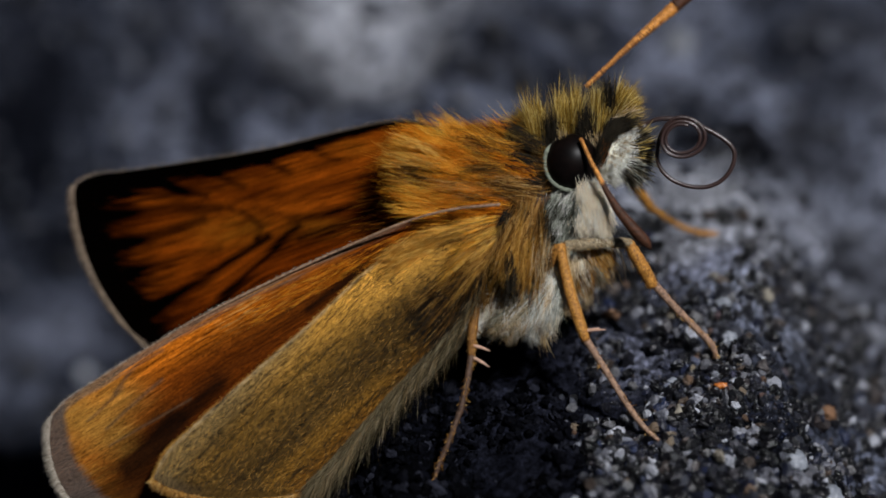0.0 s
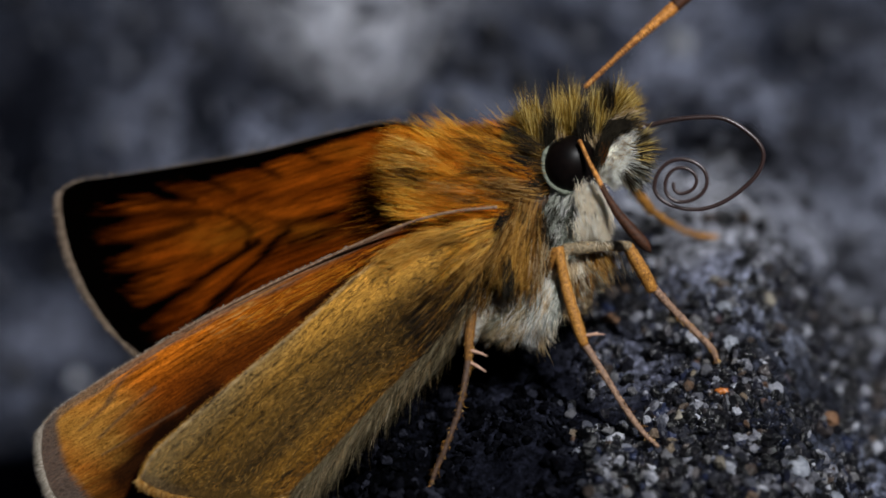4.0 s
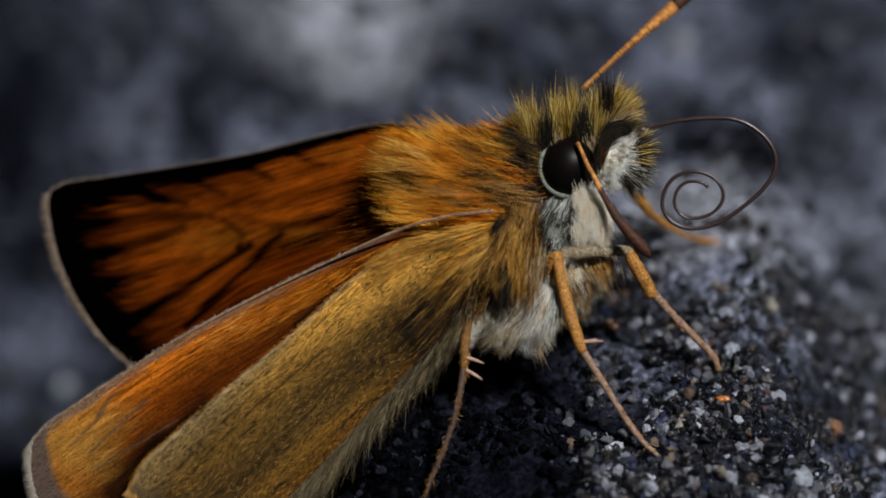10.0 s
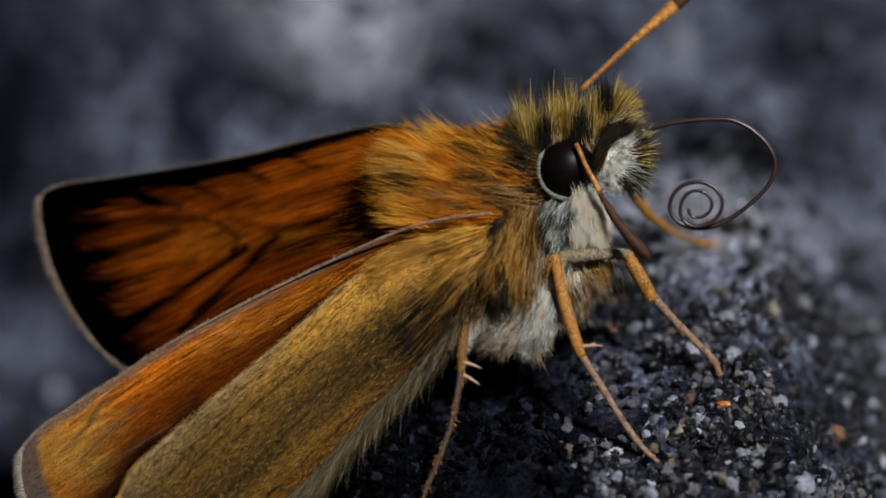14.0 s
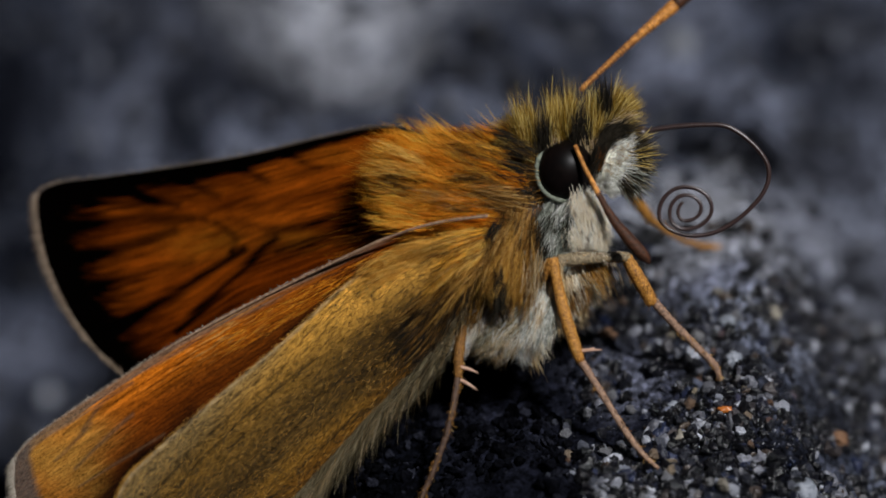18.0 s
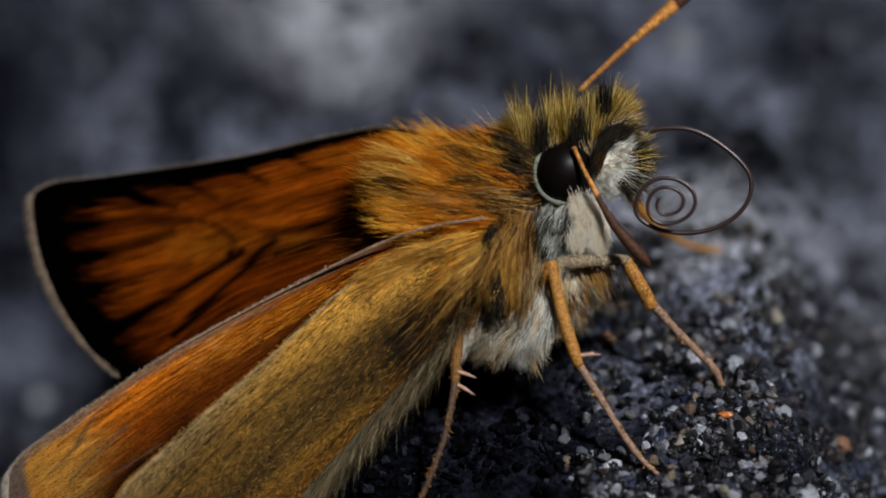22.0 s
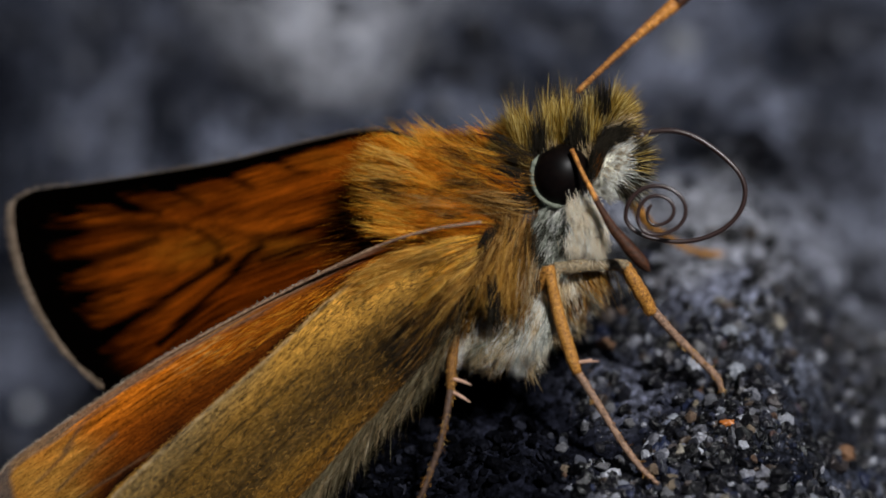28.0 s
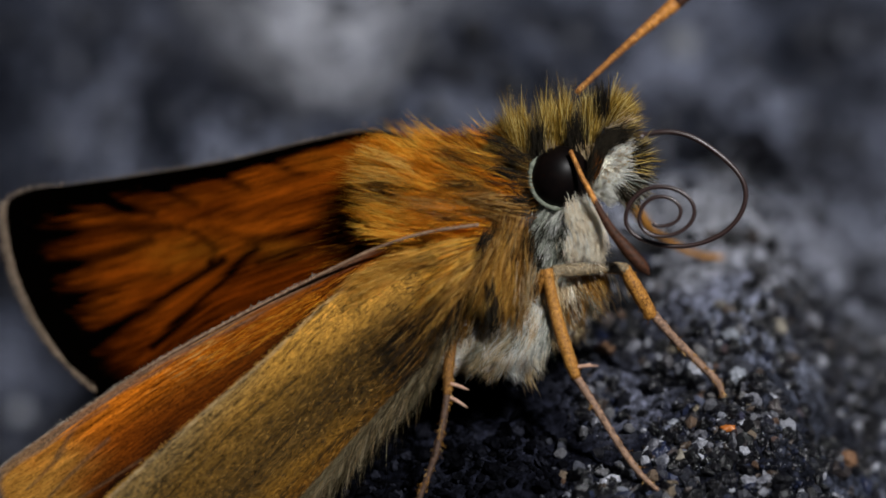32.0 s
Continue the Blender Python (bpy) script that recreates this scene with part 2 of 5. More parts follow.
IVORY_FUR = fur_material("ivory_fur", ((0.0, (0.82, 0.66, 0.44)), (0.5, (0.96, 0.86, 0.66)), (1.0, (0.98, 0.94, 0.82))))
BROWN_FUR = fur_material("brown_fur", ((0.0, (0.04, 0.02, 0.005)), (0.4, (0.26, 0.115, 0.020)), (0.8, (0.56, 0.29, 0.062)), (1.0, (0.80, 0.54, 0.22))))
GREY_FUR = fur_material("grey_fur", ((0.0, (0.08, 0.09, 0.072)), (0.5, (0.24, 0.255, 0.205)), (1.0, (0.54, 0.55, 0.47))))
OCHRE_FUR = fur_material("ochre_fur", ((0.0, (0.20, 0.085, 0.010)), (0.5, (0.50, 0.245, 0.034)), (1.0, (0.84, 0.50, 0.12))))
FAR_FRINGE = fur_material("brown_fringe", ((0.0, (0.10, 0.07, 0.05)), (0.5, (0.26, 0.19, 0.13)), (1.0, (0.46, 0.36, 0.27))))
GOLD_FUR = fur_material("gold_fur", ((0.0, (0.80, 0.25, 0.008)), (0.4, (0.98, 0.42, 0.020)), (1.0, (0.99, 0.64, 0.10))))
FRINGE = fur_material("fringe", ((0.0, (0.14, 0.13, 0.10)), (0.5, (0.40, 0.34, 0.27)), (1.0, (0.70, 0.63, 0.53))))
WING_A = wing_material("upper_wing", 0.4, (30, 150), (160, 120), 0.12, 0.8, 0.0)
WING_B = wing_material("forewing_underside", 0.7, (34, 190), (190, 150), 0.10)
WING_C = wing_material("hindwing_underside", 0.95, (48, 150), (220, 125), 0.085)


# ---- making meshes ----
def mesh_of(name, verts, faces, mat, smoothed=True):
    me = bpy.data.meshes.new(name)
    me.from_pydata(np.asarray(verts).tolist(), [], faces if isinstance(faces, list) else faces.tolist())
    me.materials.append(mat)
    if smoothed:
        me.polygons.foreach_set("use_smooth", np.ones(len(me.polygons), dtype=bool))
    me.update()
    return me


def part(name, me, parent, label="", at=(0, 0, 0), kind=""):
    """One mesh object under a thing or a part; at: its origin in the parent's space."""
    ob = new(name, me)
    ob.parent = parent
    ob.location = at
    if label or kind:
        tagged(ob, label, kind=kind)
    return ob


def thing(name, at, label, category, group=""):
    return tagged(move(new(name), at), label, category, group)


def move(ob, at):
    ob.location = at
    return ob


def spline(points, n):
    """n points on a smooth curve through the given ones (any number of columns)."""
    p = np.asarray(points, dtype=float)
    p = np.vstack((2 * p[0] - p[1], p, 2 * p[-1] - p[-2]))
    seg = len(p) - 3
    out = []
    for s in np.linspace(0, seg, n):
        i = min(int(s), seg - 1)
        f = s - i
        a, b, c, d = p[i:i + 4]
        out.append(0.5 * (2 * b + (c - a) * f + (2 * a - 5 * b + 4 * c - d) * f * f + (3 * b - a - 3 * c + d) * f ** 3))
    return np.array(out)


def tube(points, n=40, sides=10, wobble=0.0, caps=True):
    """Board-space tube through (x, y, w, radius) points: vertices and faces."""
    c = spline(points, n)
    axis = np.gradient(c[:, :3], axis=0)
    axis /= np.linalg.norm(axis, axis=1)[:, None]
    ref = np.array((0.13, 0.21, 0.97))
    a = np.cross(axis, ref)
    a /= np.linalg.norm(a, axis=1)[:, None]
    b = np.cross(axis, a)
    ang = np.linspace(0, 2 * math.pi, sides, endpoint=False)
    rad = np.maximum(c[:, 3], 0.3) * (1 + wobble * np.random.uniform(-1, 1, n))
    ring = c[:, None, :3] + rad[:, None, None] * (np.cos(ang)[None, :, None] * a[:, None] + np.sin(ang)[None, :, None] * b[:, None])
    verts = np.vstack((ring.reshape(-1, 3), c[:1, :3], c[-1:, :3]))
    faces = []
    for i in range(n - 1):
        for j in range(sides):
            k = (j + 1) % sides
            faces.append((i * sides + j, i * sides + k, (i + 1) * sides + k, (i + 1) * sides + j))
    e = n * sides
    for j in range(sides if caps else 0):
        k = (j + 1) % sides
        faces.append((e, k, j))
        faces.append((e + 1, (n - 1) * sides + j, (n - 1) * sides + k))
    return verts, faces


def ball(centre, radii, turn=0.0, rings=24, lumps=0.0):
    """Board-space ellipsoid; turn: degrees in the board's plane."""
    bm = bmesh.new()
    bmesh.ops.create_uvsphere(bm, u_segments=rings * 2, v_segments=rings, radius=1)
    bm.verts.ensure_lookup_table()
    v = np.array([x.co[:] for x in bm.verts])
    f = [tuple(x.index for x in g.verts) for g in bm.faces]
    bm.free()
    if lumps:
        v *= np.array([1 + lumps * noise.noise(Vector(x) * 2.5) for x in v])[:, None]
    return on_ball(v, centre, radii, turn), f


def on_ball(v, centre, radii, turn):
    q = v * np.asarray(radii, dtype=float)
    c, s = math.cos(radians(turn)), math.sin(radians(turn))
    return np.stack((q[:, 0] * c - q[:, 1] * s, q[:, 0] * s + q[:, 1] * c, q[:, 2]), axis=1) + np.asarray(centre, dtype=float)


def unit(a):
    return a / np.maximum(np.linalg.norm(a, axis=-1, keepdims=True), 1e-9)


def hairs(roots, ways, lengths, thick, droop=None, curl_up=0.25, jitter=0.2):
    """Board-space tapered hairs, each bent a little: vertices and faces."""
    n = len(roots)
    ways = unit(np.asarray(ways) + np.random.normal(0, jitter, (n, 3)))
    bend = np.random.normal(0, curl_up, (n, 3)) + (np.zeros(3) if droop is None else np.asarray(droop))
    L = np.asarray(lengths, dtype=float)[:, None]
    a = unit(np.cross(ways, unit(np.random.normal(0, 1, (n, 3)))))
    b = np.cross(ways, a)
    T = (np.ones(n) * thick)[:, None]
    verts = []
    for s, r in ((0.0, 0.8), (0.4, 1.0), (0.75, 0.7)):
        c = roots + ways * L * s + bend * L * s * s
        for g in (0, 2.0944, 4.18879):
            verts.append(c + T * r * (math.cos(g) * a + math.sin(g) * b))
    verts.append(roots + ways * L + bend * L)
    v = np.stack(verts, axis=1).reshape(-1, 3)
    quad = [(r * 3 + i, r * 3 + (i + 1) % 3, r * 3 + 3 + (i + 1) % 3, r * 3 + 3 + i) for r in (0, 1) for i in range(3)]
    tri = [(6 + i, 6 + (i + 1) % 3, 9) for i in range(3)]
    base = np.arange(n)[:, None, None] * 10
    return v, (base + np.array(quad)).reshape(-1, 4).tolist() + (base + np.array(tri)).reshape(-1, 3).tolist()


def ball_roots(n, centre, radii, turn, keep):
    """Random board-space roots on an ellipsoid, with their normals, where keep(x, y, w) holds."""
    v = unit(np.random.normal(0, 1, (n * 12, 3)))
    p = on_ball(v, centre, radii, turn)
    nrm = unit(on_ball(v / np.asarray(radii) * min(radii), (0, 0, 0), (1, 1, 1), turn))
    ok = keep(p[:, 0], p[:, 1], p[:, 2])
    return p[ok][:n], nrm[ok][:n]


# ---- ground ----
LUMPS = ((1.0, 13.2, 1.2, 1.7), (-7.5, 13.6, 0.9, 2.2), (4.2, 11.2, 0.5, 1.2), (10.5, 11.5, 0.9, 2.4), (-11.0, 9.0, 0.6, 2.0), (-3.0, 16.0, 0.8, 1.8))


def height(x, y):
    """Height of the soil in millimetres over a place in millimetres."""
    h = 2.1 * np.exp(-((x - 6.5) / 8) ** 2 - ((y - 2.5) / 8.5) ** 2)
    brink = 7.05 + 0.25 * np.maximum(0, -1.5 - y)
    h = h - 2.6 * smooth(brink, brink + 3.4, x) * (1 - smooth(7, 13, y)) * smooth(-16, -8, y) * (1 - smooth(16, 30, x))
    h = h - 7.0 * smooth(-4.4, -9.0, x) * smooth(17, 9, y) * smooth(-48, -20, x) * smooth(-45, -18, y)
    h = h - 1.6 * smooth(-0.8, -3.0, x) * smooth(1.0, -3.0, y) * smooth(-30, -14, x) * smooth(-40, -18, y)
    for cx, cy, up, wide in LUMPS:
        h = h + up * np.exp(-((x - cx) / wide) ** 2 - ((y - cy) / wide) ** 2)
    return h


def rough_height(x, y):
    v = Vector((x, y, 0))
    near = math.exp(-(max(0, abs(x) - 14) / 40) ** 2 - (max(0, abs(y - 5) - 14) / 40) ** 2)
    r = 0.34 * noise.noise(v * 0.35) + 0.26 * noise.noise(v * 0.9 + Vector((7, 3, 1))) + 0.20 * noise.noise(v * 2.1 + Vector((1, 9, 4))) + 0.12 * noise.noise(v * 5.3)
    return float(height(x, y)) + r * (0.2 + 0.8 * near)


def graded(low, high, step, far):
    core = list(np.arange(low, high + step / 2, step))
    out, d = [], step
    reach = 0.0
    while reach < far:
        d *= 1.35
        reach += d
        out.append(reach)
    return np.array([low - o for o in reversed(out)] + core + [high + o for o in out])


def build_ground():
    xs, ys = graded(-15, 15, 0.11, 60000), graded(-9, 24, 0.13, 60000)
    verts = [(x * MM, y * MM, rough_height(x, y) * MM) for y in ys for x in xs]
    w = len(xs)
    i = np.arange(len(ys) - 1)[:, None] * w + np.arange(w - 1)[None]
    faces = np.stack((i, i + 1, i + 1 + w, i + w), axis=-1).reshape(-1, 4)
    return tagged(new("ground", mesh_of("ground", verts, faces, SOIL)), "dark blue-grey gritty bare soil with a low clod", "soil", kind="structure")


def pebble(subdiv, seed, flat=0.75, rugged=0.5):
    bm = bmesh.new()
    bmesh.ops.create_icosphere(bm, subdivisions=subdiv, radius=1)
    off = Vector((seed * 3.1, seed * 1.7, seed * 0.9))
    for v in bm.verts:
        v.co *= 1 + rugged * noise.noise(v.co * 1.3 + off) + rugged * 0.7 * noise.noise(v.co * 3.1 + off)
        v.co.z *= flat
    bm.verts.ensure_lookup_table()
    vs = np.array([v.co[:] for v in bm.verts])
    fs = np.array([[v.index for v in f.verts] for f in bm.faces])
    bm.free()
    return vs, fs


def random_turns(n):
    q = unit(np.random.normal(0, 1, (n, 4)))
    w, x, y, z = q.T
    return np.stack((np.stack((1 - 2 * (y * y + z * z), 2 * (x * y - z * w), 2 * (x * z + y * w)), -1),
                     np.stack((2 * (x * y + z * w), 1 - 2 * (x * x + z * z), 2 * (y * z - x * w)), -1),
                     np.stack((2 * (x * z - y * w), 2 * (y * z + x * w), 1 - 2 * (x * x + y * y)), -1)), 1)


def bare(x, y):
    """Above 0 where the soil is pressed smooth and little grit lies."""
    return 0.6 * np.exp(-((x - 4.45) / 0.9) ** 2 - ((y + 1.4) / 1.5) ** 2) + 0.5 * np.exp(-((x - 6.1) / 1.0) ** 2 - ((y - 2.4) / 1.4) ** 2)


def scatter(n, low, high, sizes, fine, lift=0.25):
    """Grit strewn over a stretch of the soil: vertices and faces of one mesh."""
    shapes = [pebble(fine, k + 1)[0] for k in range(6)]
    small = pebble(fine, 1)[1]
    xy = np.random.uniform(low, high, (3 * n, 2))
    crowd = np.array([noise.noise(Vector((p[0] * 0.55, p[1] * 0.55, 3.0))) + 0.6 * noise.noise(Vector((p[0] * 1.6, p[1] * 1.6, 8.0))) for p in xy])
    crowd -= bare(xy[:, 0], xy[:, 1])
    xy = xy[crowd + np.random.uniform(-0.5, 0.5, 3 * n) > -0.05][:n]
    n = len(xy)
    r = sizes[0] * (sizes[1] / sizes[0]) ** (np.random.uniform(0, 1, n) ** 2.2)
    turns = random_turns(n)
    pick = np.random.randint(0, 6, n)
    vs = np.stack([shapes[k] for k in pick])
    vs = np.einsum("nij,nvj->nvi", turns, vs * np.random.uniform(0.5, 1.3, (n, 1, 3)))
    z = np.array([rough_height(*q) for q in xy])
    centre = np.column_stack((xy, z + r * lift))
    vs = (vs * r[:, None, None] + centre[:, None]) * MM
    faces = (np.arange(n)[:, None, None] * vs.shape[1] + small[None]).reshape(-1, 3)
    return vs.reshape(-1, 3), faces


ground = build_ground()
for low, high, n, sizes, fine, mat in (((3.4, -8), (12, 4), 8200, (0.03, 0.21), 2, GRAIN), ((-3, -8), (3.4, 3), 2600, (0.04, 0.20), 2, SHADED_GRAIN), ((3.2, -5), (9, 4), 9000, (0.018, 0.06), 1, GRAIN), ((-14, -8), (-3, 8), 2000, (0.05, 0.25), 1, FAR_GRAIN), ((-14, 4), (14, 22), 1600, (0.10, 0.40), 1, FAR_GRAIN)):
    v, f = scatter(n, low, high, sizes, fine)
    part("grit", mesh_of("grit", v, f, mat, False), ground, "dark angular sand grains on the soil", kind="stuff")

SHAPES = [mesh_of("stone", *(lambda q: (q[0] * MM, q[1]))(pebble(2, 20 + k, 0.8, 0.34)), STONE, False) for k in range(8)]


def stones(n, low, high, sizes):
    for _ in range(n):
        x, y = random.uniform(low[0], high[0]), random.uniform(low[1], high[1])
        r = random.uniform(*sizes)
        if bare(x, y) > random.uniform(0.1, 0.7):
            continue
        ob = part("stone", random.choice(SHAPES), ground, at=(x * MM, y * MM, (rough_height(x, y) + 0.25 * r) * MM))
        ob.scale = (r, r * random.uniform(0.7, 1.1), r * random.uniform(0.7, 1.1))
        ob.rotation_euler = [random.uniform(0, 6.28) for _ in range(3)]


stones(190, (3.6, -7), (11.5, 1.5), (0.09, 0.19))
stones(40, (-12, -2), (-4, 4), (0.12, 0.3))
stones(110, (2.6, -6.2), (7.6, -1.9), (0.07, 0.16))
stones(50, (5.6, -2.4), (7.4, 0.6), (0.07, 0.16))


def lone_stone(name, x, y, r, mat, label, squash=0.7, seed=50, wide=1.0):
    v, f = pebble(3, seed, squash)
    ob = new(name, mesh_of(name, v * np.array((wide, 1, 1)) * r * MM, f, mat))
    ob.location = (x * MM, y * MM, (rough_height(x, y) + 0.3 * r) * MM)
    return tagged(ob, label, "stone", "loose stones on the soil")


for x, y, r, seed in ((-3.1, 15.9, 0.8, 51), (-1.7, 16.0, 0.65, 57), (-4.0, 16.8, 0.7, 58)):
    lone_stone("pebble", x, y, r, PALE, "smooth pale grey pebble half sunk in soil", 0.55, seed, 1.2)
lone_stone("pebble", -9.0, 9.3, 0.2, PALE, "small pale round pebble on dark soil", 0.9, 59)
lone_stone("pebble", 5.9, 13.9, 0.36, GREYISH, "small pale round pebble on dark soil", 0.9, 52)
lone_stone("clod", 7.25, 7.9, 0.5, BLACKISH, "small black lump of soil", 0.8, 53)
lone_stone("amber_grain", 6.55, -2.53, 0.10, AMBER, "tiny bright amber sand grain", 0.6, 55, 1.5)
lone_stone("quartz_grain", 6.64, 0.2, 0.19, QUARTZ, "pale blue-green quartz grain beside the clod's crest", 0.8, 63)
lone_stone("quartz_grain", 6.75, -1.15, 0.17, QUARTZ, "pale grey quartz grain beside the insect's foot", 1.2, 64)
lone_stone("quartz_grain", 5.43, -2.05, 0.11, QUARTZ, "small clear quartz grain on dark soil", 0.7, 65, 1.5)
lone_stone("sandstone_grain", 5.56, -3.1, 0.19, TAN, "tan-grey sandstone grain on dark soil", 0.8, 66)
lone_stone("sandstone_grain", 4.0, 0.05, 0.14, RUST, "rusty brown sand grain on the clod", 0.8, 67, 1.3)
lone_stone("sandstone_grain", 7.7, 0.9, 0.18, TAN, "tan sand grain on the clod's slope", 0.8, 68)
lone_stone("sandstone_grain", 9.1, -1.6, 0.22, RUST, "rusty sand grain on the clod's slope", 0.8, 69)
lone_stone("quartz_grain", 8.2, -4.6, 0.30, QUARTZ, "pale blue-grey quartz grain below the clod", 0.7, 70)
lone_stone("quartz_grain", 9.0, -5.0, 0.34, QUARTZ, "pale blue-grey quartz grain below the clod", 0.7, 71)

# ---- the butterfly ----
BASE = board((980, 700, 80))
butterfly = thing("skipper_butterfly", Vector(BASE), "small orange skipper butterfly with furry thorax, wings half open", "butterfly")


def limb(name, vf, mat, parent=None, label="", smoothed=True, kind=""):
    """A part of the butterfly from board-space vertices and faces."""
    return part(name, mesh_of(name, board(vf[0]) - BASE, vf[1], mat, smoothed), parent or butterfly, label, kind=kind)


THORAX = ((865, 400, -10), (160, 138, 118), -38)
HEAD = ((1036, 268, -5), (66, 58, 80), 10)
BREAST = ((985, 425, 0), (80, 95, 80), 30)
PALP = ((1086, 274, 42), (34, 48, 52), 24)
limb("thorax", ball(*THORAX), CUTICLE, label="dark thorax under orange fur")
limb("head", ball(*HEAD), CUTICLE, label="dark head between furry tufts")
limb("breast", ball(*BREAST), CUTICLE, label="dark breast under pale fur")
limb("palp", ball(*PALP, 24, 0.12), SCALES, label="pale scaly palp under white bristles")
limb("throat", ball((1054, 384, 52), (23, 50, 44), -8, 28, 0.10), THROAT, label="smooth cream throat scales")
limb("abdomen", tube([(830, 470, -20, 90), (730, 570, -20, 92), (620, 690, -20, 80), (540, 790, -20, 55), (500, 840, -20, 16)], 30, 18), CUTICLE, label="brown furry abdomen")


def fur(name, n, body, keep, way, length, thick, mat, label="", lift=0.35, jitter=0.12, droop=None, curl_up=0.10, tufts=0, gather=0.6):
    """Fur on a body: hairs lean along way(x, y, w), stand off by lift and gather into tufts."""
    p, nrm = ball_roots(n, *body, keep)
    w = unit(np.array([way(*q) for q in p]))
    w = unit(w + lift * nrm)
    L = np.random.uniform(length[0], length[1], len(p))
    if tufts:
        w += np.random.normal(0, 0.5 * jitter, w.shape)
        tip = p + w * L[:, None]
        lead = np.random.choice(len(p), min(tufts, len(p)), replace=False)
        mine = lead[np.argmin(((p[:, None] - p[lead][None]) ** 2).sum(-1), axis=1)]
        tip = tip * (1 - gather) + (p[mine] + unit(w[mine]) * L[:, None]) * gather
        w = tip - p
        L = np.linalg.norm(w, axis=1)
    return limb(name, hairs(p, w, L, thick, droop, curl_up, jitter), mat, label=label, kind="stuff")


# orange coat of the back, fanned out from the collar
def fan(x, y, w):
    return (-1.0, -0.36 + 0.22 * (y - 250) / 120, 0.05)


# under layer: shade between the locks put into its darker colour
fur("back_fur", 15000, THORAX, lambda x, y, w: (y < 420) & (w > -100) & (x > 775) & (y > 268 - 0.28 * (x - 775)), fan, (45, 85), 0.38, UNDER_FUR, "deep orange back fur", 0.16, 0.11, curl_up=0.12, tufts=110, gather=0.55)
# black hairs added for the dark gaps in the coat
fur("back_fur", 200, THORAX, lambda x, y, w: (y < 410) & (w > -100) & (x > 850), fan, (45, 85), 0.5, BLACK_FUR, "black back hairs in place of dark gaps", 0.25, tufts=60)
fur("back_fur", 1400, THORAX, lambda x, y, w: (y < 400) & (x < 870) & (x > 790) & (w > -60), fan, (75, 120), 0.4, GOLD_FUR, "long golden back hairs", 0.22, 0.09, tufts=50, gather=0.7)
# flank: long brown hairs that hang, with the dark body between
HANGING = lambda x, y, w: (-0.4, 1, 0.1)
fur("flank_fur", 3000, THORAX, lambda x, y, w: (y > 365) & (y < 470) & (x > 830) & (x < 990) & (w > 40), HANGING, (60, 120), 0.5, DEEP_FUR, "brown flank hairs", 0.14, tufts=26, gather=0.75)
fur("flank_fur", 200, THORAX, lambda x, y, w: (y > 360) & (y < 450) & (x > 890) & (x < 990) & (w > 40), HANGING, (60, 110), 0.6, CREAM_FUR, "cream flank hairs", 0.14, tufts=16, gather=0.75)
fur("breast_fur", 4200, THORAX, lambda x, y, w: (y > 500) & (x > 835) & (x < 960), lambda x, y, w: (-0.1 + (x - 910) / 250, 1, 0.1), (20, 50), 0.5, WHITE_FUR, "white breast fur", 0.3, tufts=60, gather=0.55)
fur("breast_fur", 3200, BREAST, lambda x, y, w: (x < 1005) & (w > -30), lambda x, y, w: (-0.5, 0.9, 0.25), (26, 52), 0.6, GREY_FUR, "grey throat fur", 0.4, tufts=50)
fur("breast_fur", 2600, BREAST, lambda x, y, w: (x > 1005) & (w > -70), lambda x, y, w: (0.05, 1, 0.2), (26, 52), 0.6, IVORY_FUR, "cream throat fur", 0.3, tufts=50)
fur("breast_fur", 1700, BREAST, lambda x, y, w: (y > 430) & (w > -40), lambda x, y, w: (0.15, 1, 0.1), (30, 62), 0.5, CREAM_FUR, "cream breast fur", 0.35, tufts=26)


def tuft(name, root, tip, n, spread, mat, label, splay=0.9, thick=0.75, bend=None):
    """A brush of hairs from one spot to another."""
    root, tip = np.array(root, dtype=float), np.array(tip, dtype=float)
    off = np.random.normal(0, 1, (n, 3)) * np.asarray(spread, dtype=float)
    p = root + off
    q = tip + off * splay + np.random.normal(0, 3.5, (n, 3))
    w = (q - p) * np.random.uniform(0.5, 1.06, (n, 1))
    limb(name, hairs(p, w, np.linalg.norm(w, axis=1), thick, bend, 0.11, 0.05), mat, label=label, kind="stuff")


tuft("flank_fur", (1035, 440, 45), (1062, 492, 40), 500, (26, 8, 14), CREAM_FUR, "tan hairs at the leg's root", 0.8, 0.55)
tuft("flank_fur", (1010, 470, 50), (1030, 520, 45), 400, (18, 10, 14), BROWN_FUR, "tan hairs at the leg's root", 0.8, 0.55)


